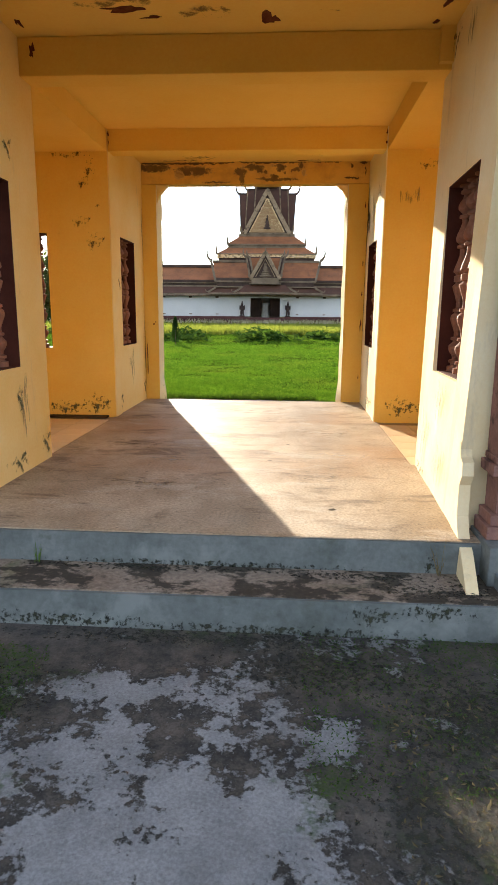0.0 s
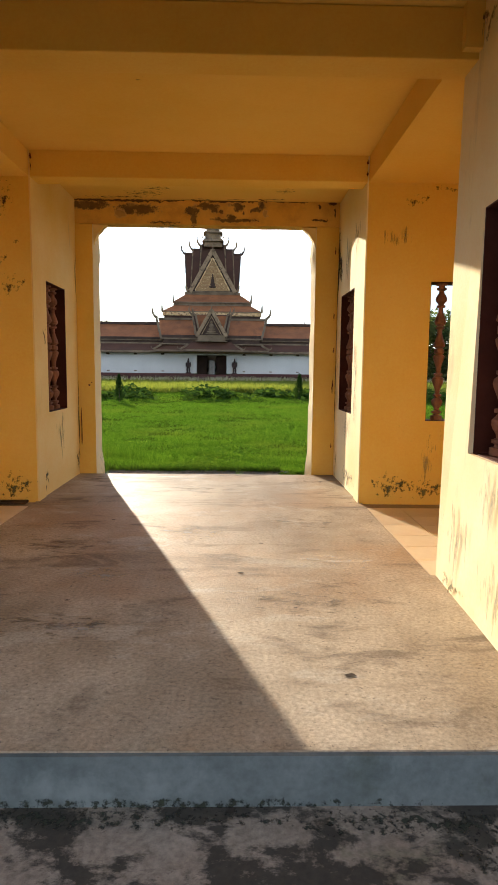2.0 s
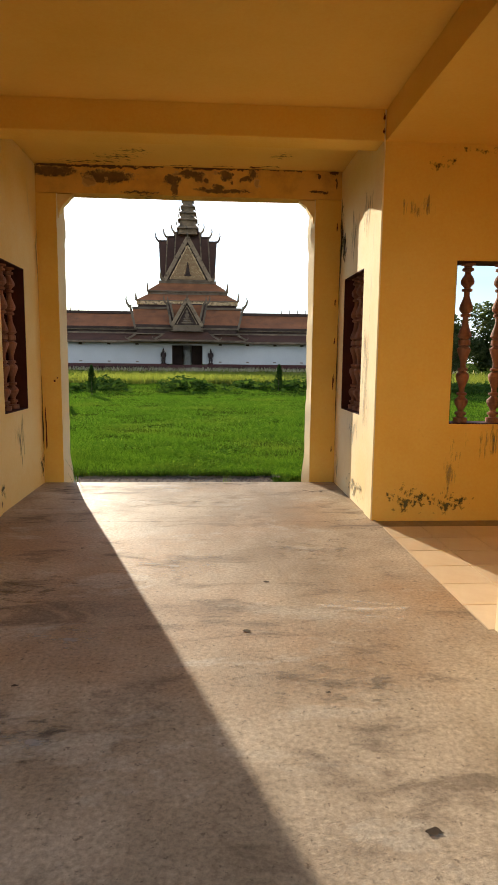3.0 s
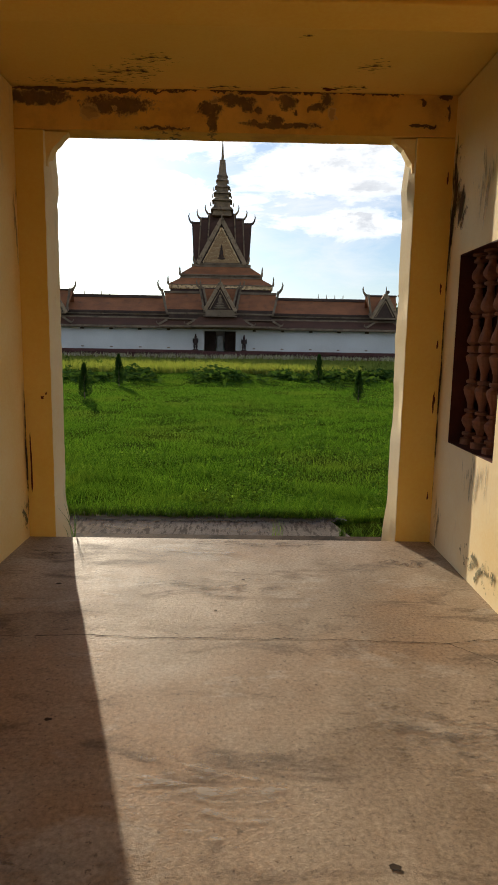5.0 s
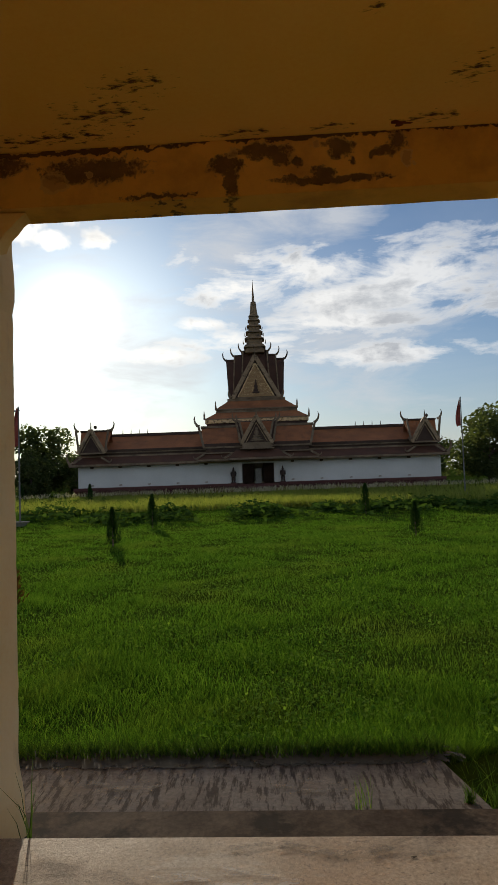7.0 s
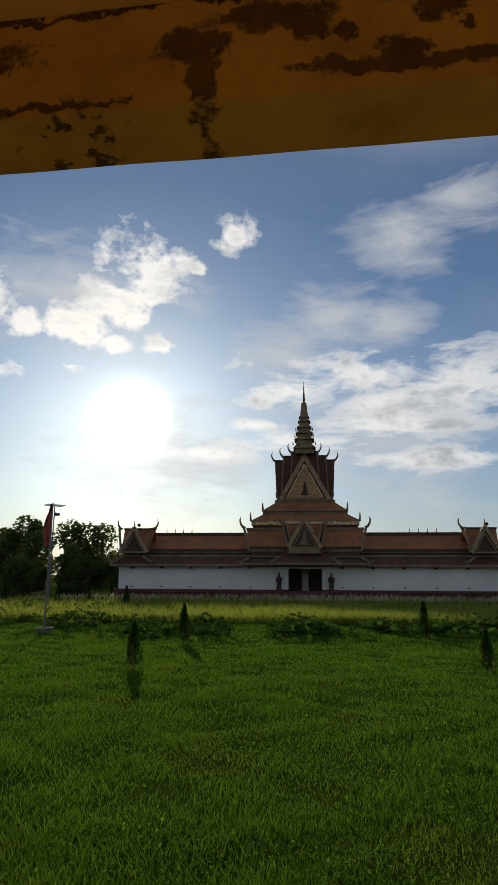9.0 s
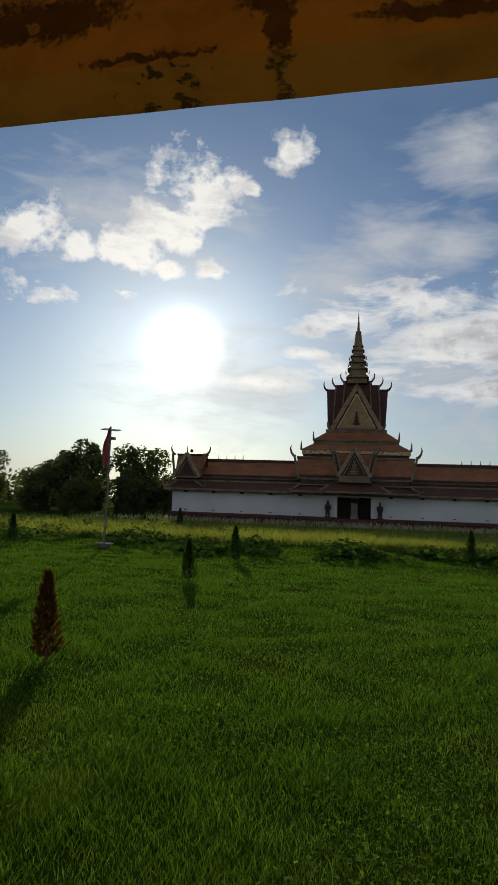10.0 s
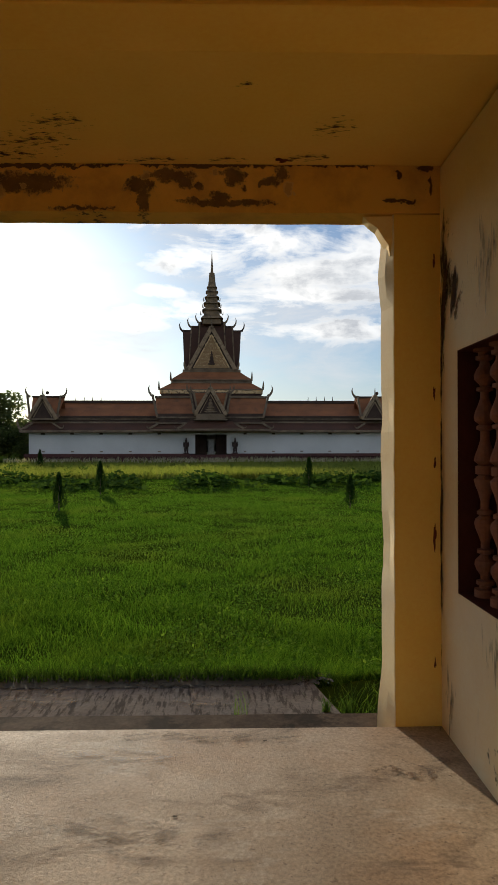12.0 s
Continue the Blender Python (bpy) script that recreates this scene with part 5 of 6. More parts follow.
def temple(m):
    ob = thing("temple", m, "brown-roofed temple with white walls and a tall spire", "temple")
    H = 16.5
    # plinth and walls
    for s in (-1, 1):
        bm = bmesh.new()
        prism(bm, [(-0.35, -0.5), (-0.35, 0.28), (-0.22, 0.32), (-0.22, 0.53), (-0.38, 0.57), (-0.38, 0.84), (6.4, 0.84), (6.4, -0.5)], "x", s * 1.9, s * (H + 0.35))
        part("plinth", bm, PLINTH, ob, "dark red moulded plinth")
    part("stairs", boxes((-1.88, 1.88, -1.5, 6.4, -0.5, 0.1), (-1.88, 1.88, -1.1, 6.4, 0.102, 0.42), (-1.88, 1.88, -0.7, 6.4, 0.422, 0.74)), PLINTH, ob, "dark red entrance steps")
    bm = bmesh.new()
    box(bm, -H, -1.46, 0, 0.3, 0.842, 2.75)
    box(bm, 1.46, H, 0, 0.3, 0.842, 2.75)
    box(bm, -1.46, 1.46, 0, 0.3, 2.62, 2.75)
    part("wall", bm, WHITEWASH, ob, "white painted wall")
    part("wall", boxes((-H, -H + 0.3, 0.3, 6, 0.842, 2.75)), WHITEWASH, ob)
    part("wall", boxes((H - 0.3, H, 0.3, 6, 0.842, 2.75)), WHITEWASH, ob)
    part("wall", boxes((-H, H, 5.7, 6, 0.842, 2.75)), WHITEWASH, ob)
    for s in (-1, 1):
        part("pilaster", boxes((s * 1.62 - 0.15, s * 1.62 + 0.15, -0.12, -0.002, 0.842, 2.75), (s * 1.62 - 0.19, s * 1.62 + 0.19, -0.16, -0.002, 2.55, 2.749)), WHITEWASH, ob, "white pilaster beside the doorway")
        part("door_leaf", boxes((s * 1.44 - (0.06 if s > 0 else 0), s * 1.44 + (0.06 if s < 0 else 0), 0.31, 1.0, 0.76, 2.6)), DARKBAND, ob, "dark open door leaf")
        part("inner_screen", boxes((s * 0.44, s * 1.44, 2.2, 2.3, 0.76, 2.62)) if s > 0 else boxes((-1.44, -0.44, 2.2, 2.3, 0.76, 2.62)), DARKBAND, ob, "dark inner screen")
    part("inner_shrine", boxes((-0.36, 0.36, 1.2, 1.5, 0.742, 0.95), (-0.28, 0.28, 1.22, 1.5, 0.952, 2.0), (-0.34, 0.34, 1.2, 1.5, 2.002, 2.15)), STONE, ob, "pale shrine inside the doorway")
    for i in range(12):
        x = -15.2 + i * 2.62
        if abs(x) < 2.6:
            continue
        part("spout", boxes((x - 0.12, x + 0.12, -0.14, -0.004, 1.00, 1.09)), TRIM, ob, "small grey water spout")
        part("bracket", boxes((x - 0.14, x + 0.14, -0.30, -0.004, 2.60, 2.748)), DARKBAND, ob, "dark eave bracket")
    # gallery roof in two tiers, front and back
    part("eave", boxes((-H - 0.6, H + 0.6, -0.65, 0.1, 2.752, 2.80), (-H - 0.66, H + 0.66, -0.72, 0.1, 2.802, 2.98)), TRIM, ob, "weathered grey eave moulding")
    bm = bmesh.new()
    slope(bm, (-H - 0.6, H + 0.6, -0.66, 3.0), (-H - 0.2, H + 0.2, 0.45, 3.72))
    slope(bm, (-H - 0.6, H + 0.6, 6.66, 3.0), (-H - 0.2, H + 0.2, 5.55, 3.72))
    part("lower_roof", bm, ROOF_DARK, ob, "lower tier of dark brown tiles")
    part("roof_band", boxes((-H - 0.15, H + 0.15, 0.34, 5.6, 3.64, 3.80)), TRIM, ob, "grey band between the roof tiers")
    part("roof_band", boxes((-H + 0.1, H - 0.1, 0.50, 5.5, 3.802, 3.98)), DARKBAND, ob, "dark band between the roof tiers")
    part("roof_band", boxes((-H - 0.05, H + 0.05, 0.36, 5.6, 3.982, 4.10)), TRIM, ob)
    bm = bmesh.new()
    slope(bm, (-H, H, 0.38, 4.12), (-H + 0.2, H - 0.2, 3.0, 5.72))
    slope(bm, (-H, H, 5.62, 4.12), (-H + 0.2, H - 0.2, 3.0, 5.72))
    part("upper_roof", bm, ROOF, ob, "upper tier of orange-brown tiles")
    part("roof_foot", boxes((-H, H, 0.30, 0.46, 4.102, 4.32)), DARKBAND, ob, "dark strip at the foot of the upper roof")
    part("ridge", boxes((-H + 0.2, H - 0.2, 2.8, 3.2, 5.66, 5.92)), DARKBAND, ob, "dark ridge")
    for x in (-13.0, -12.2, -11.4, -10.6, 9.4, 10.2, 11.0, 11.8):
        bm = bmesh.new()
        horn(bm, (x, 3, 5.9), 0.03, 0.45, 0.035, 0.4)
        part("ridge_finial", bm, TRIM, ob)
    # end pavilions
    for s in (-1, 1):
        c = s * 15.05
        bm = bmesh.new()
        slope(bm, (c - 1.15, c + 1.15, -0.5, 4.05), (c - 1.45, c + 1.45, 1.2, 6.12))
        slope(bm, (c - 1.15, c + 1.15, 2.9, 4.05), (c - 1.45, c + 1.45, 1.2, 6.12))
        p = part("pavilion_roof", bm, ROOF, ob, "end pavilion roof with upswept ridge ends")
        for q in (-1, 1):
            bm = bmesh.new()
            strip(bm, (c + q * 1.18, -0.52, 4.0), (c + q * 1.5, -0.3, 6.15), 0.16, 0.2)
            horn(bm, (c + q * 1.45, 0.4, 6.1), q * 0.42, 0.85, 0.085)
            part("barge_board", bm, TRIM, p)
            bm = bmesh.new()
            strip(bm, (c + q * 0.9, -0.70, 3.62), (c + q * 1.65, -0.70, 3.12), 0.16, 0.2)
            horn(bm, (c + q * 1.6, -0.7, 3.15), q * 0.25, 0.3, 0.05)
            part("eave_scroll", bm, TRIM, p)
        part("ridge", boxes((c - 1.5, c + 1.5, 1.05, 1.35, 6.08, 6.22)), DARKBAND, p)
        gable(ob, c, -0.75, 4.05, 6.0, 1.15, 0.30, DARKBAND, False, 0.8, "pointed dark gable of the end pavilion")
        bm = bmesh.new()
        blob(bm, (c + 0.3, -0.3, 6.38), (0.16, 0.16, 0.16))
        part("loudspeaker", bm, DARKBAND, ob, "small dark round loudspeaker on the ridge", True)
        bm = bmesh.new()
        horn(bm, (s * (H + 0.4), -0.6, 3.0), s * 0.45, 1.1, 0.11)
        part("corner_finial", bm, TRIM, ob)
    # middle section over the doorway
    bm = bmesh.new()
    slope(bm, (-4.72, 4.72, -1.0, 4.22), (-5.22, 5.22, 1.4, 6.12))
    slope(bm, (-4.72, 4.72, 3.8, 4.22), (-5.22, 5.22, 1.4, 6.12))
    mid = part("middle_roof", bm, ROOF, ob, "orange-brown middle roof with flared ends")
    part("ridge", boxes((-5.25, 5.25, 1.2, 1.6, 6.04, 6.24)), TRIM, mid)
    part("roof_foot", boxes((-4.75, 4.75, -1.08, -0.92, 4.2, 4.46)), DARKBAND, mid)
    for s in (-1, 1):
        bm = bmesh.new()
        strip(bm, (s * 4.78, -1.02, 4.15), (s * 5.28, -0.6, 6.2), 0.2, 0.22)
        horn(bm, (s * 5.25, 0.3, 6.15), s * 0.48, 1.0, 0.10)
        part("barge_board", bm, TRIM, mid)
        for xa, za in ((5.5, 3.55), (3.0, 3.55)):
            bm = bmesh.new()
            strip(bm, (s * (xa - 0.75), -1.15, za), (s * xa, -1.15, za - 0.45), 0.18, 0.22)
            horn(bm, (s * xa, -1.15, za - 0.42), s * 0.22, 0.28, 0.05)
            part("eave_scroll", bm, TRIM, mid)
    part("middle_band", boxes((-4.85, 4.85, -1.16, 0.6, 4.04, 4.19)), TRIM, mid)
    part("middle_band", boxes((-4.6, 4.6, -1.06, 0.6, 3.66, 4.038)), DARKBAND, mid)
    part("middle_band", boxes((-4.9, 4.9, -1.18, 0.6, 3.56, 3.658)), TRIM, mid)
    bm = bmesh.new()
    slope(bm, (-5.4, 5.4, -1.25, 3.06), (-4.8, 4.8, -0.9, 3.56))
    part("middle_lower_roof", bm, ROOF_DARK, mid)
    part("middle_eave", boxes((-5.45, 5.45, -1.32, 0.0, 2.90, 3.06)), TRIM, mid)
    # porch front
    for k, (hx, y, za) in enumerate(((1.85, -1.25, 6.45), (1.50, -1.45, 6.35))):
        bm = bmesh.new()
        slope(bm, (-hx + 0.45, hx - 0.45, y, 4.3), (-hx, hx, y + 0.9, za))
        p = part("porch_roof", bm, ROOF if k else DARKBAND, ob, "stacked porch roof with upswept ends")
        for s in (-1, 1):
            bm = bmesh.new()
            strip(bm, (s * (hx - 0.45), y - 0.1, 4.25), (s * hx, y - 0.1, za), 0.17, 0.2)
            horn(bm, (s * hx, y - 0.1, za - 0.05), s * 0.28, 0.72, 0.08)
            part("barge_board", bm, TRIM, p)
    gable(ob, 0.0, -1.75, 4.42, 6.65, 1.28, 0.32, DARKBAND, False, 0.7, "pointed porch gable over the doorway")
    bm = bmesh.new()
    for dz, rx, rz in ((0.10, 0.62, 0.09), (0.28, 0.44, 0.10), (0.48, 0.34, 0.12), (0.78, 0.22, 0.24), (1.12, 0.13, 0.14)):
        blob(bm, (0, -1.72, 4.50 + dz), (rx, 0.10, rz))
    part("porch_relief", bm, TRIM, ob, "plain grey carved shape in the porch gable")
    part("porch_band", boxes((-1.3, 1.3, -1.85, -1.2, 3.92, 4.28), (-1.5, 1.5, -1.9, -1.2, 3.84, 3.918)), TRIM, ob)
    bm = bmesh.new()
    slope(bm, (-2.6, 2.6, -1.75, 3.10), (-1.9, 1.9, -1.3, 3.80))
    part("porch_lower_roof", bm, ROOF_DARK, ob)
    part("porch_eave", boxes((-2.65, 2.65, -1.85, 0.0, 2.92, 3.09)), TRIM, ob)
    # stepped base of the tower
    C = (0.0, 8.0)
    bm = bmesh.new()
    frustum(bm, C, 4.85, 4.85, 4.0, 6.62)
    part("tower_base", bm, DARKBAND, ob, "dark tower base behind the middle roof")
    bm = bmesh.new()
    frustum(bm, C, 4.98, 4.98, 6.62, 6.98)
    for i in range(44):
        x = -4.85 + i * 9.7 / 43
        blob(bm, (x, C[1] - 5.0, 6.72), (0.10, 0.06, 0.12), 6)
    part("frieze", bm, GOLD, ob, "pale frieze of small lobes")
    for h0, h1, z0, z1 in ((5.0, 3.95, 7.06, 7.72), (3.98, 2.85, 8.10, 8.95)):
        bm = bmesh.new()
        frustum(bm, C, h0, h1, z0, z1)
        part("tower_roof", bm, ROOF, ob, "stepped hipped roof of the tower")
    for h, z0, z1 in ((5.05, 6.98, 7.06), (4.0, 7.72, 7.82), (3.9, 7.82, 8.0), (4.05, 8.0, 8.10), (2.9, 8.95, 9.22)):
        bm = bmesh.new()
        frustum(bm, C, h, h, z0, z1)
        part("tower_band", bm, TRIM, ob)
    for h, z in ((5.0, 7.0), (3.95, 8.05)):
        for s in (-1, 1):
            bm = bmesh.new()
            horn(bm, (s * h, C[1] - h, z), s * 0.05, 0.85, 0.09, 0.3)
            part("corner_finial", bm, TRIM, ob)
    # crossed roofs of the tower
    for hb, ht, y0, zt, tip in ((2.68, 2.95, 5.45, 13.55, 3.40), (2.30, 2.12, 5.70, 14.0, 2.55), (1.5, 1.25, 6.0, 14.45, 1.72)):
        bm = bmesh.new()
        slope(bm, (-hb, hb, y0, 9.25), (-ht, ht, 7.9, zt), 0.14)
        slope(bm, (-hb, hb, 16 - y0, 9.25), (-ht, ht, 8.1, zt), 0.14)
        p = part("cross_roof", bm, ROOF_DARK, ob, "steep crossed roof of the tower")
        part("ridge", boxes((-ht, ht, 7.8, 8.2, zt - 0.05, zt + 0.12)), DARKBAND, p)
        for s in (-1, 1):
            bm = bmesh.new()
            prism(bm, [(y0, 9.25), (16 - y0, 9.25), (8.0, zt)], "x", s * (hb - 0.06), s * (hb - 0.20))
            part("side_gable", bm, DARKBAND, p)
            bm = bmesh.new()
            strip(bm, (s * hb, y0 - 0.1, 9.3), (s * ht, y0 + 1.6, zt), 0.13, 0.2)
            horn(bm, (s * ht, 8, zt), s * (tip - ht), 1.0, 0.085)
            part("barge_board", bm, SPIRE if ht < 2.9 else DARKBAND, p)
    bm = bmesh.new()
    prism(bm, [(-2.05, 9.25), (2.05, 9.25), (0, 13.3)], "y", 5.4, 10.6)
    part("front_roof", bm, ROOF, ob, "steep front roof of the tower")
    gable(ob, 0.0, 5.1, 9.30, 13.35, 2.25, 0.40, DARKBAND, True, 0.9, "tall pointed gable with faded gold relief")
    for s in (-1, 1):
        bm = bmesh.new()
        horn(bm, (s * 2.5, 5.2, 9.3), s * 0.25, 0.8, 0.12)
        part("corner_finial", bm, SPIRE, ob)
    # spire
    tiers = ((1.14, 1.02, 14.2, 14.75), (1.32, 1.05, 14.75, 15.05), (0.98, 0.90, 15.05, 15.65), (1.18, 0.92, 15.65, 15.85), (0.83, 0.77, 15.85, 16.35), (1.03, 0.80, 16.35, 16.55), (0.71, 0.65, 16.55, 17.0), (0.88, 0.68, 17.0, 17.18),
             (0.60, 0.55, 17.18, 17.62), (0.75, 0.58, 17.62, 17.78), (0.52, 0.50, 17.78, 18.1), (0.63, 0.46, 18.1, 18.25))
    for h0, h1, z0, z1 in tiers:
        bm = bmesh.new()
        frustum(bm, C, 0.86 * h0, 0.86 * h1, z0, z1)
        part("spire_tier", bm, SPIRE, ob, "weathered stepped tier of the spire")
    bm = bmesh.new()
    lathe(bm, [(0.48, 18.24), (0.42, 18.4), (0.36, 18.8), (0.30, 19.5), (0.27, 19.6), (0.31, 19.68), (0.20, 19.74)], 10, C)
    part("spire_bell", bm, SPIRE, ob, "smooth bell of the spire")
    bm = bmesh.new()
    lathe(bm, [(0.14, 19.73), (0.11, 20.3), (0.07, 21.0), (0.035, 21.6), (0.01, 22.15)], 8, C)
    part("spire_needle", bm, SPIRE, ob, "thin needle of the spire")
    for h, z in ((1.1, 15.05), (0.9, 15.85), (0.8, 16.55)):
        for s in (-1, 1):
            bm = bmesh.new()
            horn(bm, (s * h, C[1] - h, z), s * 0.06, 0.4, 0.05, 0.2)
            part("spire_finial", bm, SPIRE, ob)
    return ob


TEMPLE = pose(-1.76, 62.0, 0.0, 0, 0, 1.4)
temple(TEMPLE)


def guardian_statue(m):
    bm = bmesh.new()
    box(bm, -0.24, 0.24, -0.18, 0.18, 0.0, 0.10)
    for c, r in (((-0.10, 0, 0.35), (0.09, 0.10, 0.30)), ((0.10, 0, 0.35), (0.09, 0.10, 0.30)), ((0, 0, 0.80), (0.20, 0.14, 0.34)), ((0, 0, 1.17), (0.11, 0.11, 0.14)), ((0, 0, 1.33), (0.07, 0.07, 0.14)), ((-0.21, 0, 0.85), (0.06, 0.07, 0.26)), ((0.21, 0, 0.85), (0.06, 0.07, 0.26))):
        blob(bm, c, r)
    ob = link("guardian_statue", bm, STATUE, None, True)
    ob.matrix_basis = m
    return tagged(ob, "dark stone guardian statue standing beside the temple doorway", "statue", "statues beside the temple doorway")


first = guardian_statue(TEMPLE @ pose(-2.25, -0.20, 0.842))
copy_thing(first, TEMPLE @ pose(2.22, -0.20, 0.842))


# ---- foliage ----
def leaf_cloud(rng, centres, count, size, flat=0.5):
    """Many small leaf blades scattered through balls (x, y, z, r): verts and faces."""
    verts, faces = [], []
    total = sum(c[3] ** 2 for c in centres)
    for x, y, z, r in centres:
        for _ in range(max(6, int(count * r * r / total))):
            d = Vector((rng.gauss(0, 1), rng.gauss(0, 1), rng.gauss(0, 1))).normalized() * r * (0.45 + 0.6 * rng.random() ** 0.6)
            p = Vector((x, y, z)) + d
            s = size * rng.uniform(0.6, 1.4)
            a = Vector((rng.gauss(0, 1), rng.gauss(0, 1), rng.gauss(0, flat))).normalized() * s
            b = a.cross(Vector((rng.gauss(0, 1), rng.gauss(0, 1), rng.gauss(0, 1)))).normalized() * s * 0.5
            k = len(verts)
            verts += [p - a, p + b, p + a, p - b]
            faces.append((k, k + 1, k + 2, k + 3))
    return verts, faces


def conifer(m, h, seed, label, mat, lean=0.0):
    """A young conical conifer: a thin trunk and upright sprays."""
    rng = random.Random(seed)
    ob = thing("conifer", m, label, "conifer", "young conifers on the lawn")
    bm = bmesh.new()
    tube(bm, [(0, 0, -0.05), (0.01, 0, h * 0.5), (lean, 0, h * 0.95)], [0.025, 0.018, 0.006], 6)
    part("trunk", bm, BARK, ob)
    verts, faces = [], []
    for _ in range(1500):
        u = rng.random() ** 0.8
        z = h * (0.10 + 0.90 * u)
        rad = h * 0.21 * (1 - u) ** 0.75 * (0.45 + 0.65 * rng.random()) * min(1.0, 0.5 + u * 4)
        a = rng.uniform(0, 2 * math.pi)
        rad *= 0.85 + 0.3 * math.sin(a * 3 + z * 7 + seed)
        p = Vector((rad * math.cos(a) + lean * u, rad * math.sin(a), z))
        s = h * rng.uniform(0.025, 0.055)
        d = Vector((math.cos(a) * 0.55, math.sin(a) * 0.55, 0.8 + rng.uniform(-0.4, 0.3))).normalized() * s
        w = d.cross(Vector((rng.gauss(0, 1), rng.gauss(0, 1), rng.gauss(0, 1)))).normalized() * s * 0.32
        k = len(verts)
        verts += [p - d * 0.3, p + w, p + d * 1.4, p - w]
        faces.append((k, k + 1, k + 2, k + 3))
    crown = mesh_from("crown", verts, faces, mat)
    crown.parent = ob
    return ob


for x, y, h, s, lab, mat in ((-4.25, 22.1, 1.05, 1, "thin young conifer on the lawn", THUJA), (-4.33, 27.6, 1.22, 2, "dark conical young conifer on the lawn", THUJA), (3.58, 30.5, 1.20, 3, "dense dark conical conifer on the lawn", THUJA), (3.85, 22.7, 0.95, 4, "thin young conifer on the lawn", THUJA),
                             (-3.45, 14.0, 1.08, 5, "half-dead young conifer with rust-brown foliage on the lawn", BROWNTHUJA), (-13.8, 29.4, 1.2, 6, "dark young conifer on the lawn", THUJA), (-12.0, 45.0, 1.3, 7, "distant young conifer in the field", THUJA), (-19.5, 52.0, 1.4, 8, "distant young conifer in the field", THUJA), (-22.6, 50.0, 1.2, 9, "distant young conifer in the field", THUJA)):
    conifer(pose(x, y, ground_height(x, y) - 0.02, 0, 0, s * 50), h, s, lab, mat, 0.05 if s == 5 else 0.0)


def tree(m, h, r, seed, label):
    """A broad tree: a tapered trunk, forking limbs, and a crown of many small leaves in uneven clumps."""
    rng = random.Random(seed)
    ob = thing("tree", m, label, "tree", "trees beside the temple")
    bm = bmesh.new()
    tube(bm, [(0, 0, -0.2), (0.05, 0.0, h * 0.2), (0.15, 0.05, h * 0.45)], [0.28, 0.2, 0.14], 8)
    clumps = []
    for i in range(9):
        a = 2 * math.pi * i / 9 + rng.uniform(-0.3, 0.3)
        rr, zz = r * rng.uniform(0.3, 0.85), h * rng.uniform(0.30, 0.86)
        tip = (rr * math.cos(a), rr * math.sin(a), zz)
        tube(bm, [(0.1, 0.03, h * 0.36), (tip[0] * 0.5, tip[1] * 0.5, h * 0.5), tip], [0.11, 0.07, 0.02], 5)
        clumps.append((*tip, r * rng.uniform(0.34, 0.52)))
        clumps.append((tip[0] * 0.8, tip[1] * 0.8, h * rng.uniform(0.16, 0.35), r * rng.uniform(0.25, 0.4)))
        clumps.append((tip[0] * rng.uniform(0.6, 1.25), tip[1] * rng.uniform(0.6, 1.25), zz * rng.uniform(0.8, 1.12), r * rng.uniform(0.16, 0.3)))
    clumps.append((0, 0, h * 0.85, r * 0.42))
    part("trunk", bm, BARK, ob)
    verts, faces = leaf_cloud(rng, clumps, 7500, 0.22)
    crown = mesh_from("crown", verts, faces, TREELEAF)
    crown.parent = ob
    return ob


kinds = [tree(pose(-26.5, 74, -0.1), 7.6, 3.6, 11, "broad dark green tree beyond the field"), tree(pose(-31.5, 70, -0.1), 8.2, 3.2, 12, "tall dark green tree beyond the field"), tree(pose(21.6, 70, -0.1), 7.6, 3.8, 13, "large dark green tree beside the temple")]
for k, x, y, rot, sc in ((0, -22.8, 80, 100, 0.85), (1, -37, 76, 40, 0.9), (2, -43, 82, 200, 0.8), (0, -50, 78, 10, 1.0), (1, 26.5, 72, 90, 0.95), (0, 31, 66, 140, 1.0), (2, 38, 70, 70, 0.9), (1, 46, 64, 20, 0.9), (0, 18.8, 84, 250, 0.9), (1, -24.5, 66, 75, 0.6), (2, -29, 64, 15, 0.5), (0, -34.5, 66, 190, 0.6), (2, -21.5, 72, 300, 0.5), (1, 24, 62, 120, 0.5)):
    kinds[k].scale = (sc, sc, sc)
    copy_thing(kinds[k], pose(x, y, -0.1, 0, 0, rot))
    kinds[k].scale = (1, 1, 1)

rng = random.Random(21)
centres = [(x + rng.uniform(-3, 3), 120 + rng.uniform(-12, 25), rng.uniform(0.5, 4.0), rng.uniform(2.0, 3.6)) for x in range(-150, 150, 3)]
verts, faces = leaf_cloud(rng, centres, 16000, 0.5)
tagged(mesh_from("far_woods", verts, faces, TREELEAF), "distant dark line of woods beyond the temple", "woods", "", "stuff")


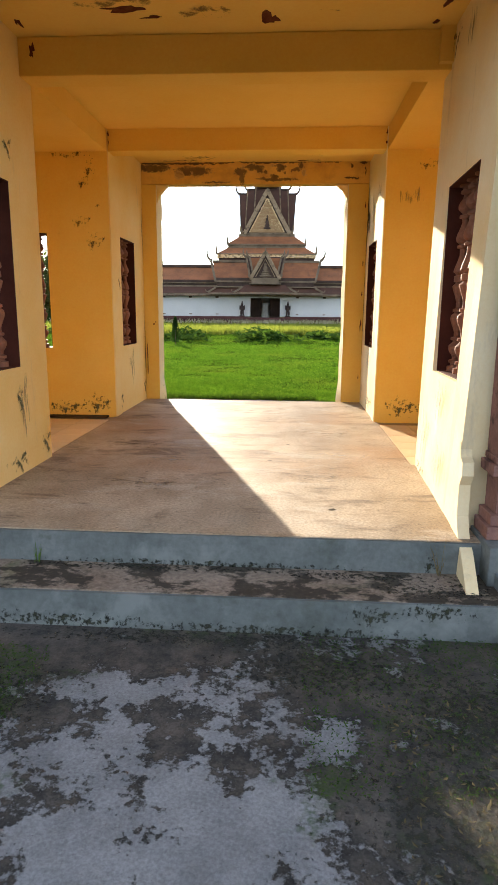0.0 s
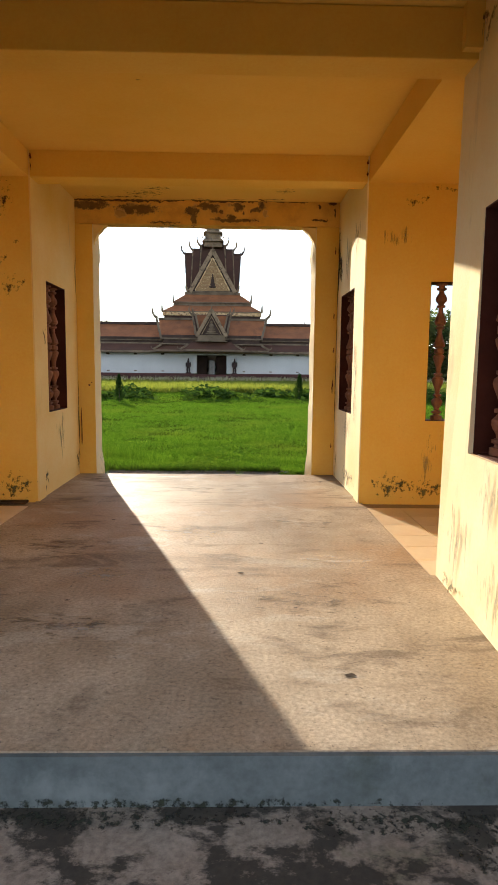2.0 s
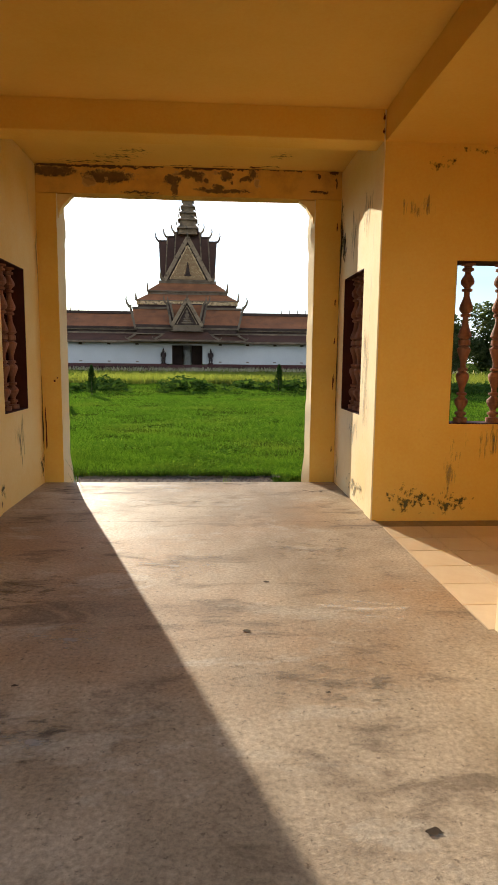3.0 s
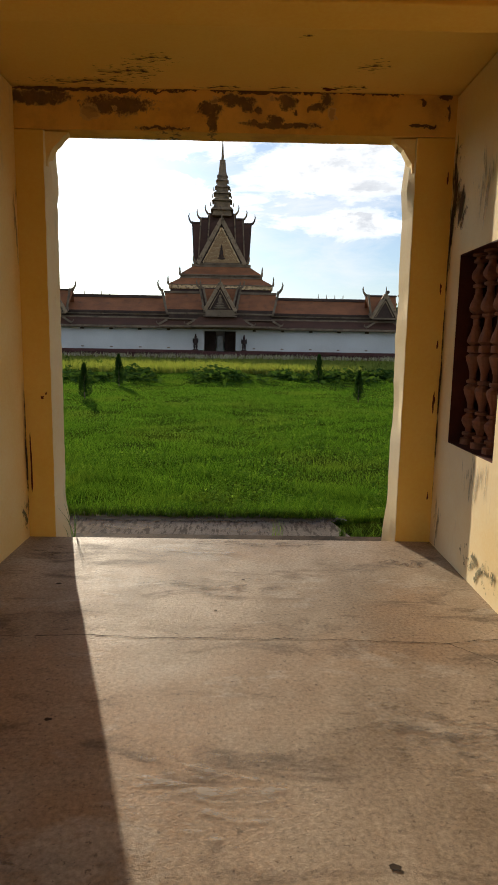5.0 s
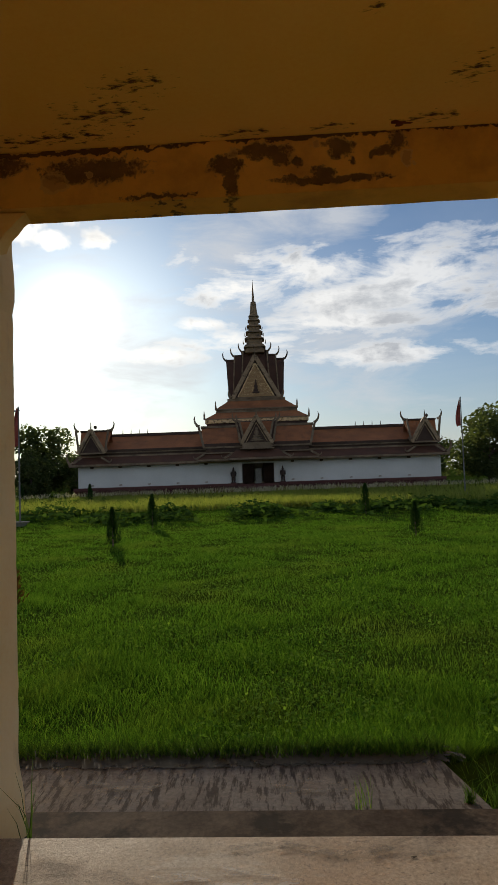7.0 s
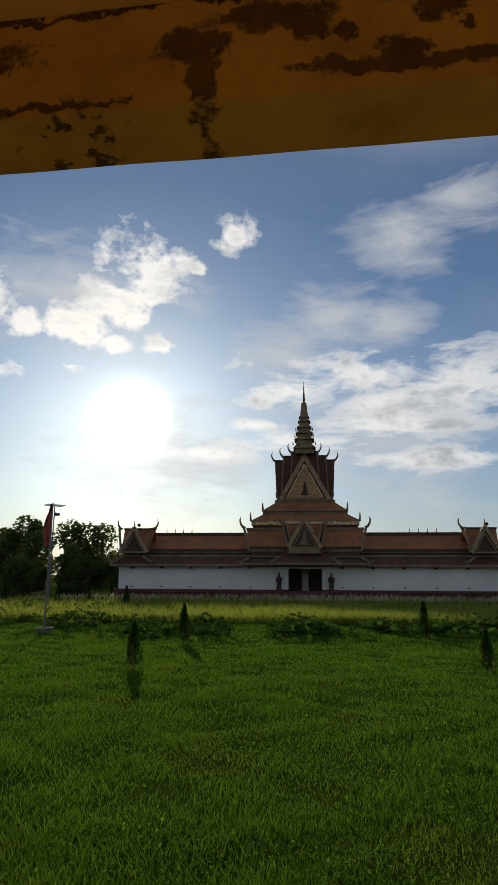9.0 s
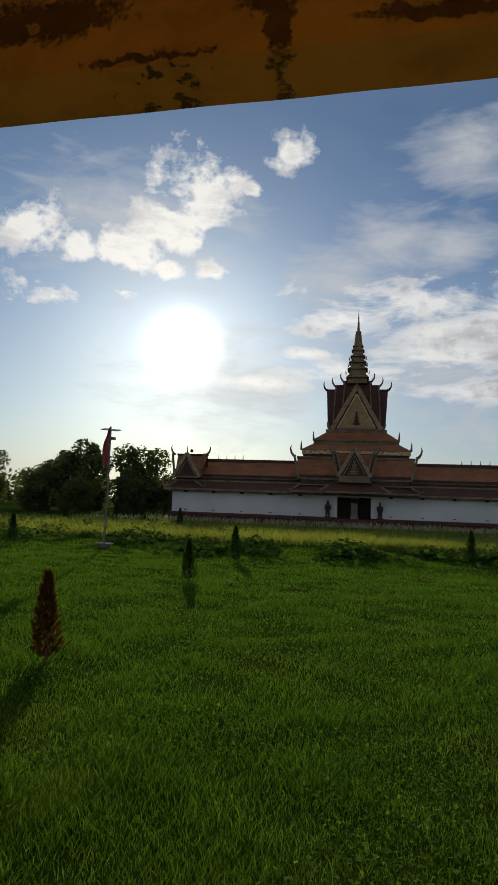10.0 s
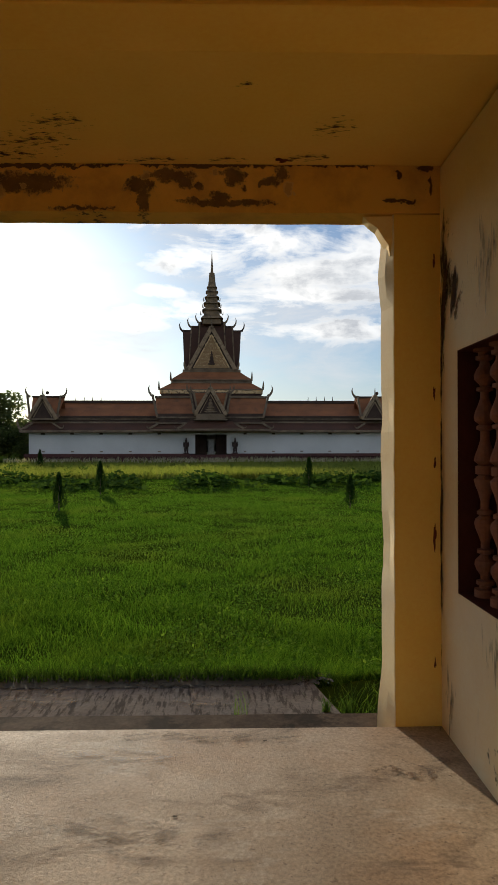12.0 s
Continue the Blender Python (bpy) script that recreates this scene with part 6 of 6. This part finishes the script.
# ---- grass ----
def blades(name, xy, z, h, w, lean, mat, label, seed):
    """Upright bent blades, five corners each."""
    rs = np.random.RandomState(seed)
    n = len(xy)
    a = rs.uniform(0, 2 * np.pi, n)
    side = np.stack([np.cos(a), np.sin(a), np.zeros(n)], 1) * w[:, None]
    b = rs.uniform(0, 2 * np.pi, n)
    bend = np.stack([np.cos(b), np.sin(b), np.zeros(n)], 1) * (h * lean * rs.uniform(0.2, 1.3, n))[:, None]
    base = np.column_stack([xy, z])
    up_ = np.array([0, 0, 1.0])
    mid = base + up_ * (h * 0.55)[:, None] + bend * 0.35
    tip = base + up_ * h[:, None] + bend
    v = np.stack([base - side, base + side, mid + side * 0.8, mid - side * 0.8, tip], 1).reshape(-1, 3)
    k = np.arange(n) * 5
    me = bpy.data.meshes.new(name)
    me.vertices.add(len(v))
    me.vertices.foreach_set("co", v.astype(np.float32).ravel())
    loops = np.stack([k, k + 1, k + 2, k + 3, k + 3, k + 2, k + 4], 1).ravel()
    me.loops.add(len(loops))
    me.loops.foreach_set("vertex_index", loops.astype(np.int32))
    starts = np.stack([np.arange(n) * 7, np.arange(n) * 7 + 4], 1).ravel()
    me.polygons.add(len(starts))
    me.polygons.foreach_set("loop_start", starts.astype(np.int32))
    me.update(calc_edges=True)
    me.materials.append(mat)
    return tagged(new(name, me), label, "grass", "", "stuff")


def scatter(n, seed, x0, x1, y0, y1, patch):
    """Points over a field, thinner with distance from the gateway and in uneven tufts."""
    rs = np.random.RandomState(seed)
    r = y0 - 3.5 + (y1 - y0) * rs.uniform(0, 1, n * 2) ** 1.9
    ang = rs.uniform(-1, 1, n * 2) * 0.95
    x, y = 0.3 + r * np.sin(ang), 3.5 + r * np.cos(ang)
    keep = (x > x0) & (x < x1) & (y > y0 + 0.05 * np.sin(x * 5) + 0.03 * np.sin(x * 13)) & (y < y1)
    tuft = np.sin(x * patch + 2 * np.sin(y * patch * 0.6)) * np.sin(y * patch * 1.3 + 1.5 * np.sin(x * patch * 0.7))
    keep &= rs.uniform(0, 1, len(x)) < 0.62 + 0.38 * tuft
    return np.column_stack([x[keep], y[keep]])[:n]


LAND_X, LAND_Y = np.arange(-45, 45.1, 0.5), np.arange(8.0, 66.1, 0.5)
LAND = np.array([[ground_height(x, y) for x in LAND_X] for y in LAND_Y])


def heights(p):
    """Ground height under each point, between the corners of a half-metre grid."""
    u, v = np.clip((p[:, 0] + 45) * 2, 0, len(LAND_X) - 1.01), np.clip((p[:, 1] - 8) * 2, 0, len(LAND_Y) - 1.01)
    i, j = u.astype(int), v.astype(int)
    u, v = u - i, v - j
    return LAND[j, i] * (1 - u) * (1 - v) + LAND[j, i + 1] * u * (1 - v) + LAND[j + 1, i] * (1 - u) * v + LAND[j + 1, i + 1] * u * v


def short_blades(name, xy, z, h, w, lean, mat, label, seed):
    """Upright leaning blades of one triangle each."""
    rs_ = np.random.RandomState(seed)
    n = len(xy)
    a, b = rs_.uniform(0, 2 * np.pi, n), rs_.uniform(0, 2 * np.pi, n)
    side = np.stack([np.cos(a), np.sin(a), np.zeros(n)], 1) * w[:, None]
    base = np.column_stack([xy, z])
    tip = base + np.stack([np.cos(b) * lean * h, np.sin(b) * lean * h, h], 1)
    v = np.stack([base - side, base + side, tip], 1).reshape(-1, 3)
    me = bpy.data.meshes.new(name)
    me.vertices.add(3 * n)
    me.vertices.foreach_set("co", v.astype(np.float32).ravel())
    me.loops.add(3 * n)
    me.loops.foreach_set("vertex_index", np.arange(3 * n, dtype=np.int32))
    me.polygons.add(n)
    me.polygons.foreach_set("loop_start", np.arange(0, 3 * n, 3, dtype=np.int32))
    me.update(calc_edges=True)
    me.materials.append(mat)
    return tagged(new(name, me), label, "grass", "", "stuff")


p = scatter(1000000, 1, -26, 26, 9.66, 40, 2.1)
rs = np.random.RandomState(4)
d = np.hypot(p[:, 0] - 0.3, p[:, 1] - 3.5)
uneven = 1 + 0.30 * np.sin(p[:, 0] * 1.3) * np.sin(p[:, 1] * 0.9) + 0.35 * np.sin(p[:, 0] * 4.1 + 2.0 * np.sin(p[:, 1] * 1.7)) * np.sin(p[:, 1] * 3.3)
hh = rs.uniform(0.022, 0.085, len(p)) * uneven + 0.07 * rs.uniform(0.3, 1, len(p)) * np.clip(1 - (p[:, 1] - 9.6) / 0.7, 0, 1)
tall = rs.uniform(0, 1, len(p)) < 0.03
hh[tall] *= 1.8
near = d < 10.5
blades("lawn", p[near], heights(p[near]) - 0.01, hh[near], 0.0009 + 0.00022 * d[near], 0.8, GRASS, "green lawn grass of uneven height", 5)
short_blades("far_lawn", p[~near], heights(p[~near]) - 0.01, hh[~near], 0.0012 + 0.00034 * d[~near], 0.6, GRASS, "green lawn grass towards the far bank", 25)
p = scatter(45000, 2, -40, 40, 34, 61, 0.5)
hh = rs.uniform(0.25, 0.60, len(p))
blades("tall_grass", p, heights(p) - 0.02, hh, np.full(len(p), 0.020), 0.75, TALLGRASS, "tall yellowish grass in front of the temple", 6)
p = scatter(5000, 3, -22, 22, 50, 61, 0.9)
blades("seed_heads", p, heights(p) + 0.35, rs.uniform(0.15, 0.35, len(p)), np.full(len(p), 0.03), 0.9, SEED, "pale nodding seed heads above the tall grass", 16)
# weeds at the sides of the slab
q = np.column_stack([rs.uniform(1.2, 2.4, 500), rs.uniform(8.9, 9.7, 500)])
blades("weeds", q, heights(q) * 0 - 0.40, rs.uniform(0.18, 0.32, 500), np.full(500, 0.004), 1.0, WEED, "straggling weeds beside the slab", 7)
q = np.column_stack([rs.uniform(-2.6, -1.5, 300), rs.uniform(8.9, 9.7, 300)])
blades("weeds", q, heights(q) * 0 - 0.40, rs.uniform(0.2, 0.40, 300), np.full(300, 0.006), 0.7, WEED, "straggling weeds beside the slab", 8)

# weeds that overhang the slab's far rim, coloured dark to deepen the shade there
q = np.column_stack([rs.uniform(-2.2, 1.2, 3500), 9.70 - 0.14 * rs.uniform(0, 1, 3500) ** 2])
blades("rim_grass", q, np.full(len(q), -0.16), rs.uniform(0.03, 0.12, len(q)), np.full(len(q), 0.0035), 0.8, MOSS, "dark green grass along the rim of the slab", 17)

# creeper bank
rng = random.Random(9)
verts, faces = [], []
for i in range(15000):
    x, y = rng.uniform(-26, 24), 31.8 + rng.gauss(0, 1.0)
    y += 0.8 * math.sin(x * 0.4)
    if x < -7 and rng.random() < 0.6:
        y += rng.uniform(0, 14)
    clump = noise.noise((x * 0.55, y * 0.5, 2))
    if clump < -0.10:
        continue
    z = ground_height(x, y) + rng.uniform(0.02, 0.22 + 0.50 * max(0.0, clump))
    s = rng.uniform(0.06, 0.17)
    a = Vector((rng.gauss(0, 1), rng.gauss(0, 1), rng.gauss(0, 0.4))).normalized() * s
    b = a.cross(Vector((rng.gauss(0, 0.4), rng.gauss(0, 0.4), 1))).normalized() * s * 0.8
    c = Vector((x, y, z))
    k = len(verts)
    verts += [c - a, c - a * 0.3 + b, c + a, c - a * 0.3 - b]
    faces.append((k, k + 1, k + 2, k + 3))
tagged(mesh_from("creeper", verts, faces, CREEPER), "bank of broad-leaved creeping weeds across the field", "creeper", "", "stuff")


# clover among the grass
rng = random.Random(19)
verts, faces = [], []
for i in range(60000):
    r = 6.2 + 24 * rng.random() ** 1.7
    a = rng.uniform(-0.8, 0.8)
    x, y = 0.3 + r * math.sin(a), 3.5 + r * math.cos(a)
    if y < 9.75 or noise.noise((x * 0.55, y * 0.55, 7)) < 0.0:
        continue
    c = Vector((x, y, ground_height(x, y) + rng.uniform(0.03, 0.095)))
    s = rng.uniform(0.009, 0.021) * (0.8 + 0.03 * r)
    u = Vector((rng.gauss(0, 1), rng.gauss(0, 1), rng.gauss(0, 0.35))).normalized() * s
    w = u.cross(Vector((rng.gauss(0, 0.3), rng.gauss(0, 0.3), 1))).normalized() * s * 0.8
    k = len(verts)
    verts += [c - u, c + w, c + u, c - w]
    faces.append((k, k + 1, k + 2, k + 3))
tagged(mesh_from("clover", verts, faces, CLOVER), "patches of small clover leaves among the grass", "clover", "", "stuff")


# ---- poles in the field ----
def pole_mesh(h, r):
    bm = bmesh.new()
    lathe(bm, [(r, -0.1), (r, 0.02), (r * 0.9, h * 0.5), (r * 0.68, h)], 8)
    return bm


def flag_pole(m, h, label):
    ob = thing("flag_pole", m, label, "flag pole", "flag poles on the field")
    part("pole", pole_mesh(h, 0.038), METAL, ob)
    bm = bmesh.new()
    lathe(bm, [(0.12, -0.05), (0.20, 0.02), (0.34, 0.16), (0.36, 0.19), (0.33, 0.19), (0.28, 0.14), (0.05, 0.13)], 14)
    part("foot_bowl", bm, STONE, ob, "round grey concrete bowl at the foot")
    top = h - 0.02
    bm = bmesh.new()
    rows = 12
    prev = None
    for i in range(rows + 1):
        u = i / rows
        z = top - 1.55 * u
        w = 0.03 + 0.30 * math.sin(u * 1.9) - 0.10 * u * u
        ring = [bm.verts.new(c) for c in ((-0.035, 0.012, z), (-0.04 - w * 0.35, 0.07 * math.sin(u * 9), z - 0.02), (-0.04 - w * 0.7, -0.06 * math.sin(u * 8 + 1), z - 0.05), (-0.04 - w, 0.05 * math.sin(u * 7 + 2), z - 0.10))]
        back = [bm.verts.new(v.co + Vector((0, 0.006, 0))) for v in ring]
        ring += back[::-1]
        if prev:
            for k in range(8):
                bm.faces.new([prev[k], prev[(k + 1) % 8], ring[(k + 1) % 8], ring[k]])
        else:
            bm.faces.new(ring[::-1])
        prev = ring
    bm.faces.new(prev)
    part("flag", bm, FLAG, ob, "limp faded red flag")
    return ob


def solar_lamp(m, h, label):
    ob = thing("lamp_post", m, label, "lamp post")
    part("pole", pole_mesh(h, 0.075), METAL, ob)
    part("base_plate", boxes((-0.2, 0.2, -0.2, 0.2, -0.05, 0.04), bevel=0.01), STONE, ob, "square concrete base")
    bm = boxes((-0.85, 0.85, -0.45, 0.45, -0.03, 0.03), bevel=0.008)
    bmesh.ops.transform(bm, matrix=pose(0.0, 0, h + 0.10, 14, 5, 0), verts=bm.verts)
    part("solar_panel", bm, PANEL, ob, "dark tilted solar panel")
    bm = boxes((0.05, 0.48, -0.14, 0.14, h - 0.86, h - 0.60), bevel=0.03)
    box(bm, 0.0, 0.2, -0.03, 0.03, h - 0.62, h - 0.56)
    part("lamp_head", bm, PANEL, ob, "dark lamp head on a short arm")
    return ob


flag_pole(pose(-10.05, 29.75, ground_height(-10.05, 29.75)), 4.75, "thin flag pole with a limp red flag on the lawn")
flag_pole(pose(10.4, 40.5, ground_height(10.4, 40.5)), 5.5, "tall thin flag pole with a limp red flag beyond the lawn")
solar_lamp(pose(-24.4, 61.0, ground_height(-24.4, 61.0)), 8.1, "grey solar lamp post beside the temple")


# small things
def leaf_litter(name, x0, x1, y0, y1, z, count, mat, size, label, seed, cat):
    rng = random.Random(seed)
    verts, faces = [], []
    for _ in range(count):
        c = Vector((rng.uniform(x0, x1), rng.uniform(y0, y1), z + rng.uniform(0.004, 0.022)))
        s = size * rng.uniform(0.5, 1.3)
        a = Vector((rng.gauss(0, 1), rng.gauss(0, 1), rng.gauss(0, 0.25))).normalized() * s
        b = a.cross(Vector((rng.gauss(0, 0.3), rng.gauss(0, 0.3), 1))).normalized() * s * 0.35
        k = len(verts)
        verts += [c - a, c + b, c + a + Vector((0, 0, 0.3 * s)), c - b]
        faces.append((k, k + 1, k + 2, k + 3))
    return tagged(mesh_from(name, verts, faces, mat), label, cat, "", "stuff")


leaf_litter("leaf_litter", 1.15, 1.95, 1.35, 2.3, -0.37, 420, DRYLEAF, 0.012, "dry leaf litter on the yard concrete", 31, "litter")
leaf_litter("moss", -0.95, -0.30, 1.5, 2.6, -0.37, 2600, MOSS, 0.009, "low green weeds on the yard concrete", 32, "moss")
leaf_litter("moss", 0.85, 2.0, 1.75, 2.80, -0.37, 4200, MOSS, 0.008, "low green moss at the foot of the step", 33, "moss")


def weed_tuft(x, y, z, h, n, seed, mat, label):
    rs_ = np.random.RandomState(seed)
    q_ = np.column_stack([x + rs_.normal(0, 0.012, n), y + rs_.normal(0, 0.01, n)])
    b = blades("weed_tuft", q_, np.full(n, z), rs_.uniform(0.4, 1.0, n) * h, np.full(n, 0.0022), 0.5, mat, label, seed)
    b["category"] = "weed"


weed_tuft(1.60, 3.16, -0.18, 0.26, 14, 41, DRYLEAF, "dry grass stalk growing from the step joint")
weed_tuft(-0.62, 3.16, -0.18, 0.16, 8, 42, WEED, "green sprig growing from the step joint")
weed_tuft(0.60, 9.0, -0.15, 0.16, 10, 43, WEED, "green sprig growing from the slab joint")
weed_tuft(-0.33, 28.1, ground_height(-0.33, 28.1), 0.6, 40, 44, WEED, "small leafy plant on the lawn")
weed_tuft(-0.93, 8.62, -0.085, 0.42, 9, 45, MOSS, "thin dark weed growing up the foot of the gate post")
weed_tuft(1.18, 9.05, -0.16, 0.13, 60, 46, CREEPER, "green grass tuft at the corner of the slab")
weed_tuft(1.30, 8.98, -0.16, 0.16, 70, 47, CREEPER, "green grass tuft at the corner of the slab")
weed_tuft(0.66, 9.02, -0.15, 0.24, 8, 48, WEED, "green sprig growing from the slab joint")
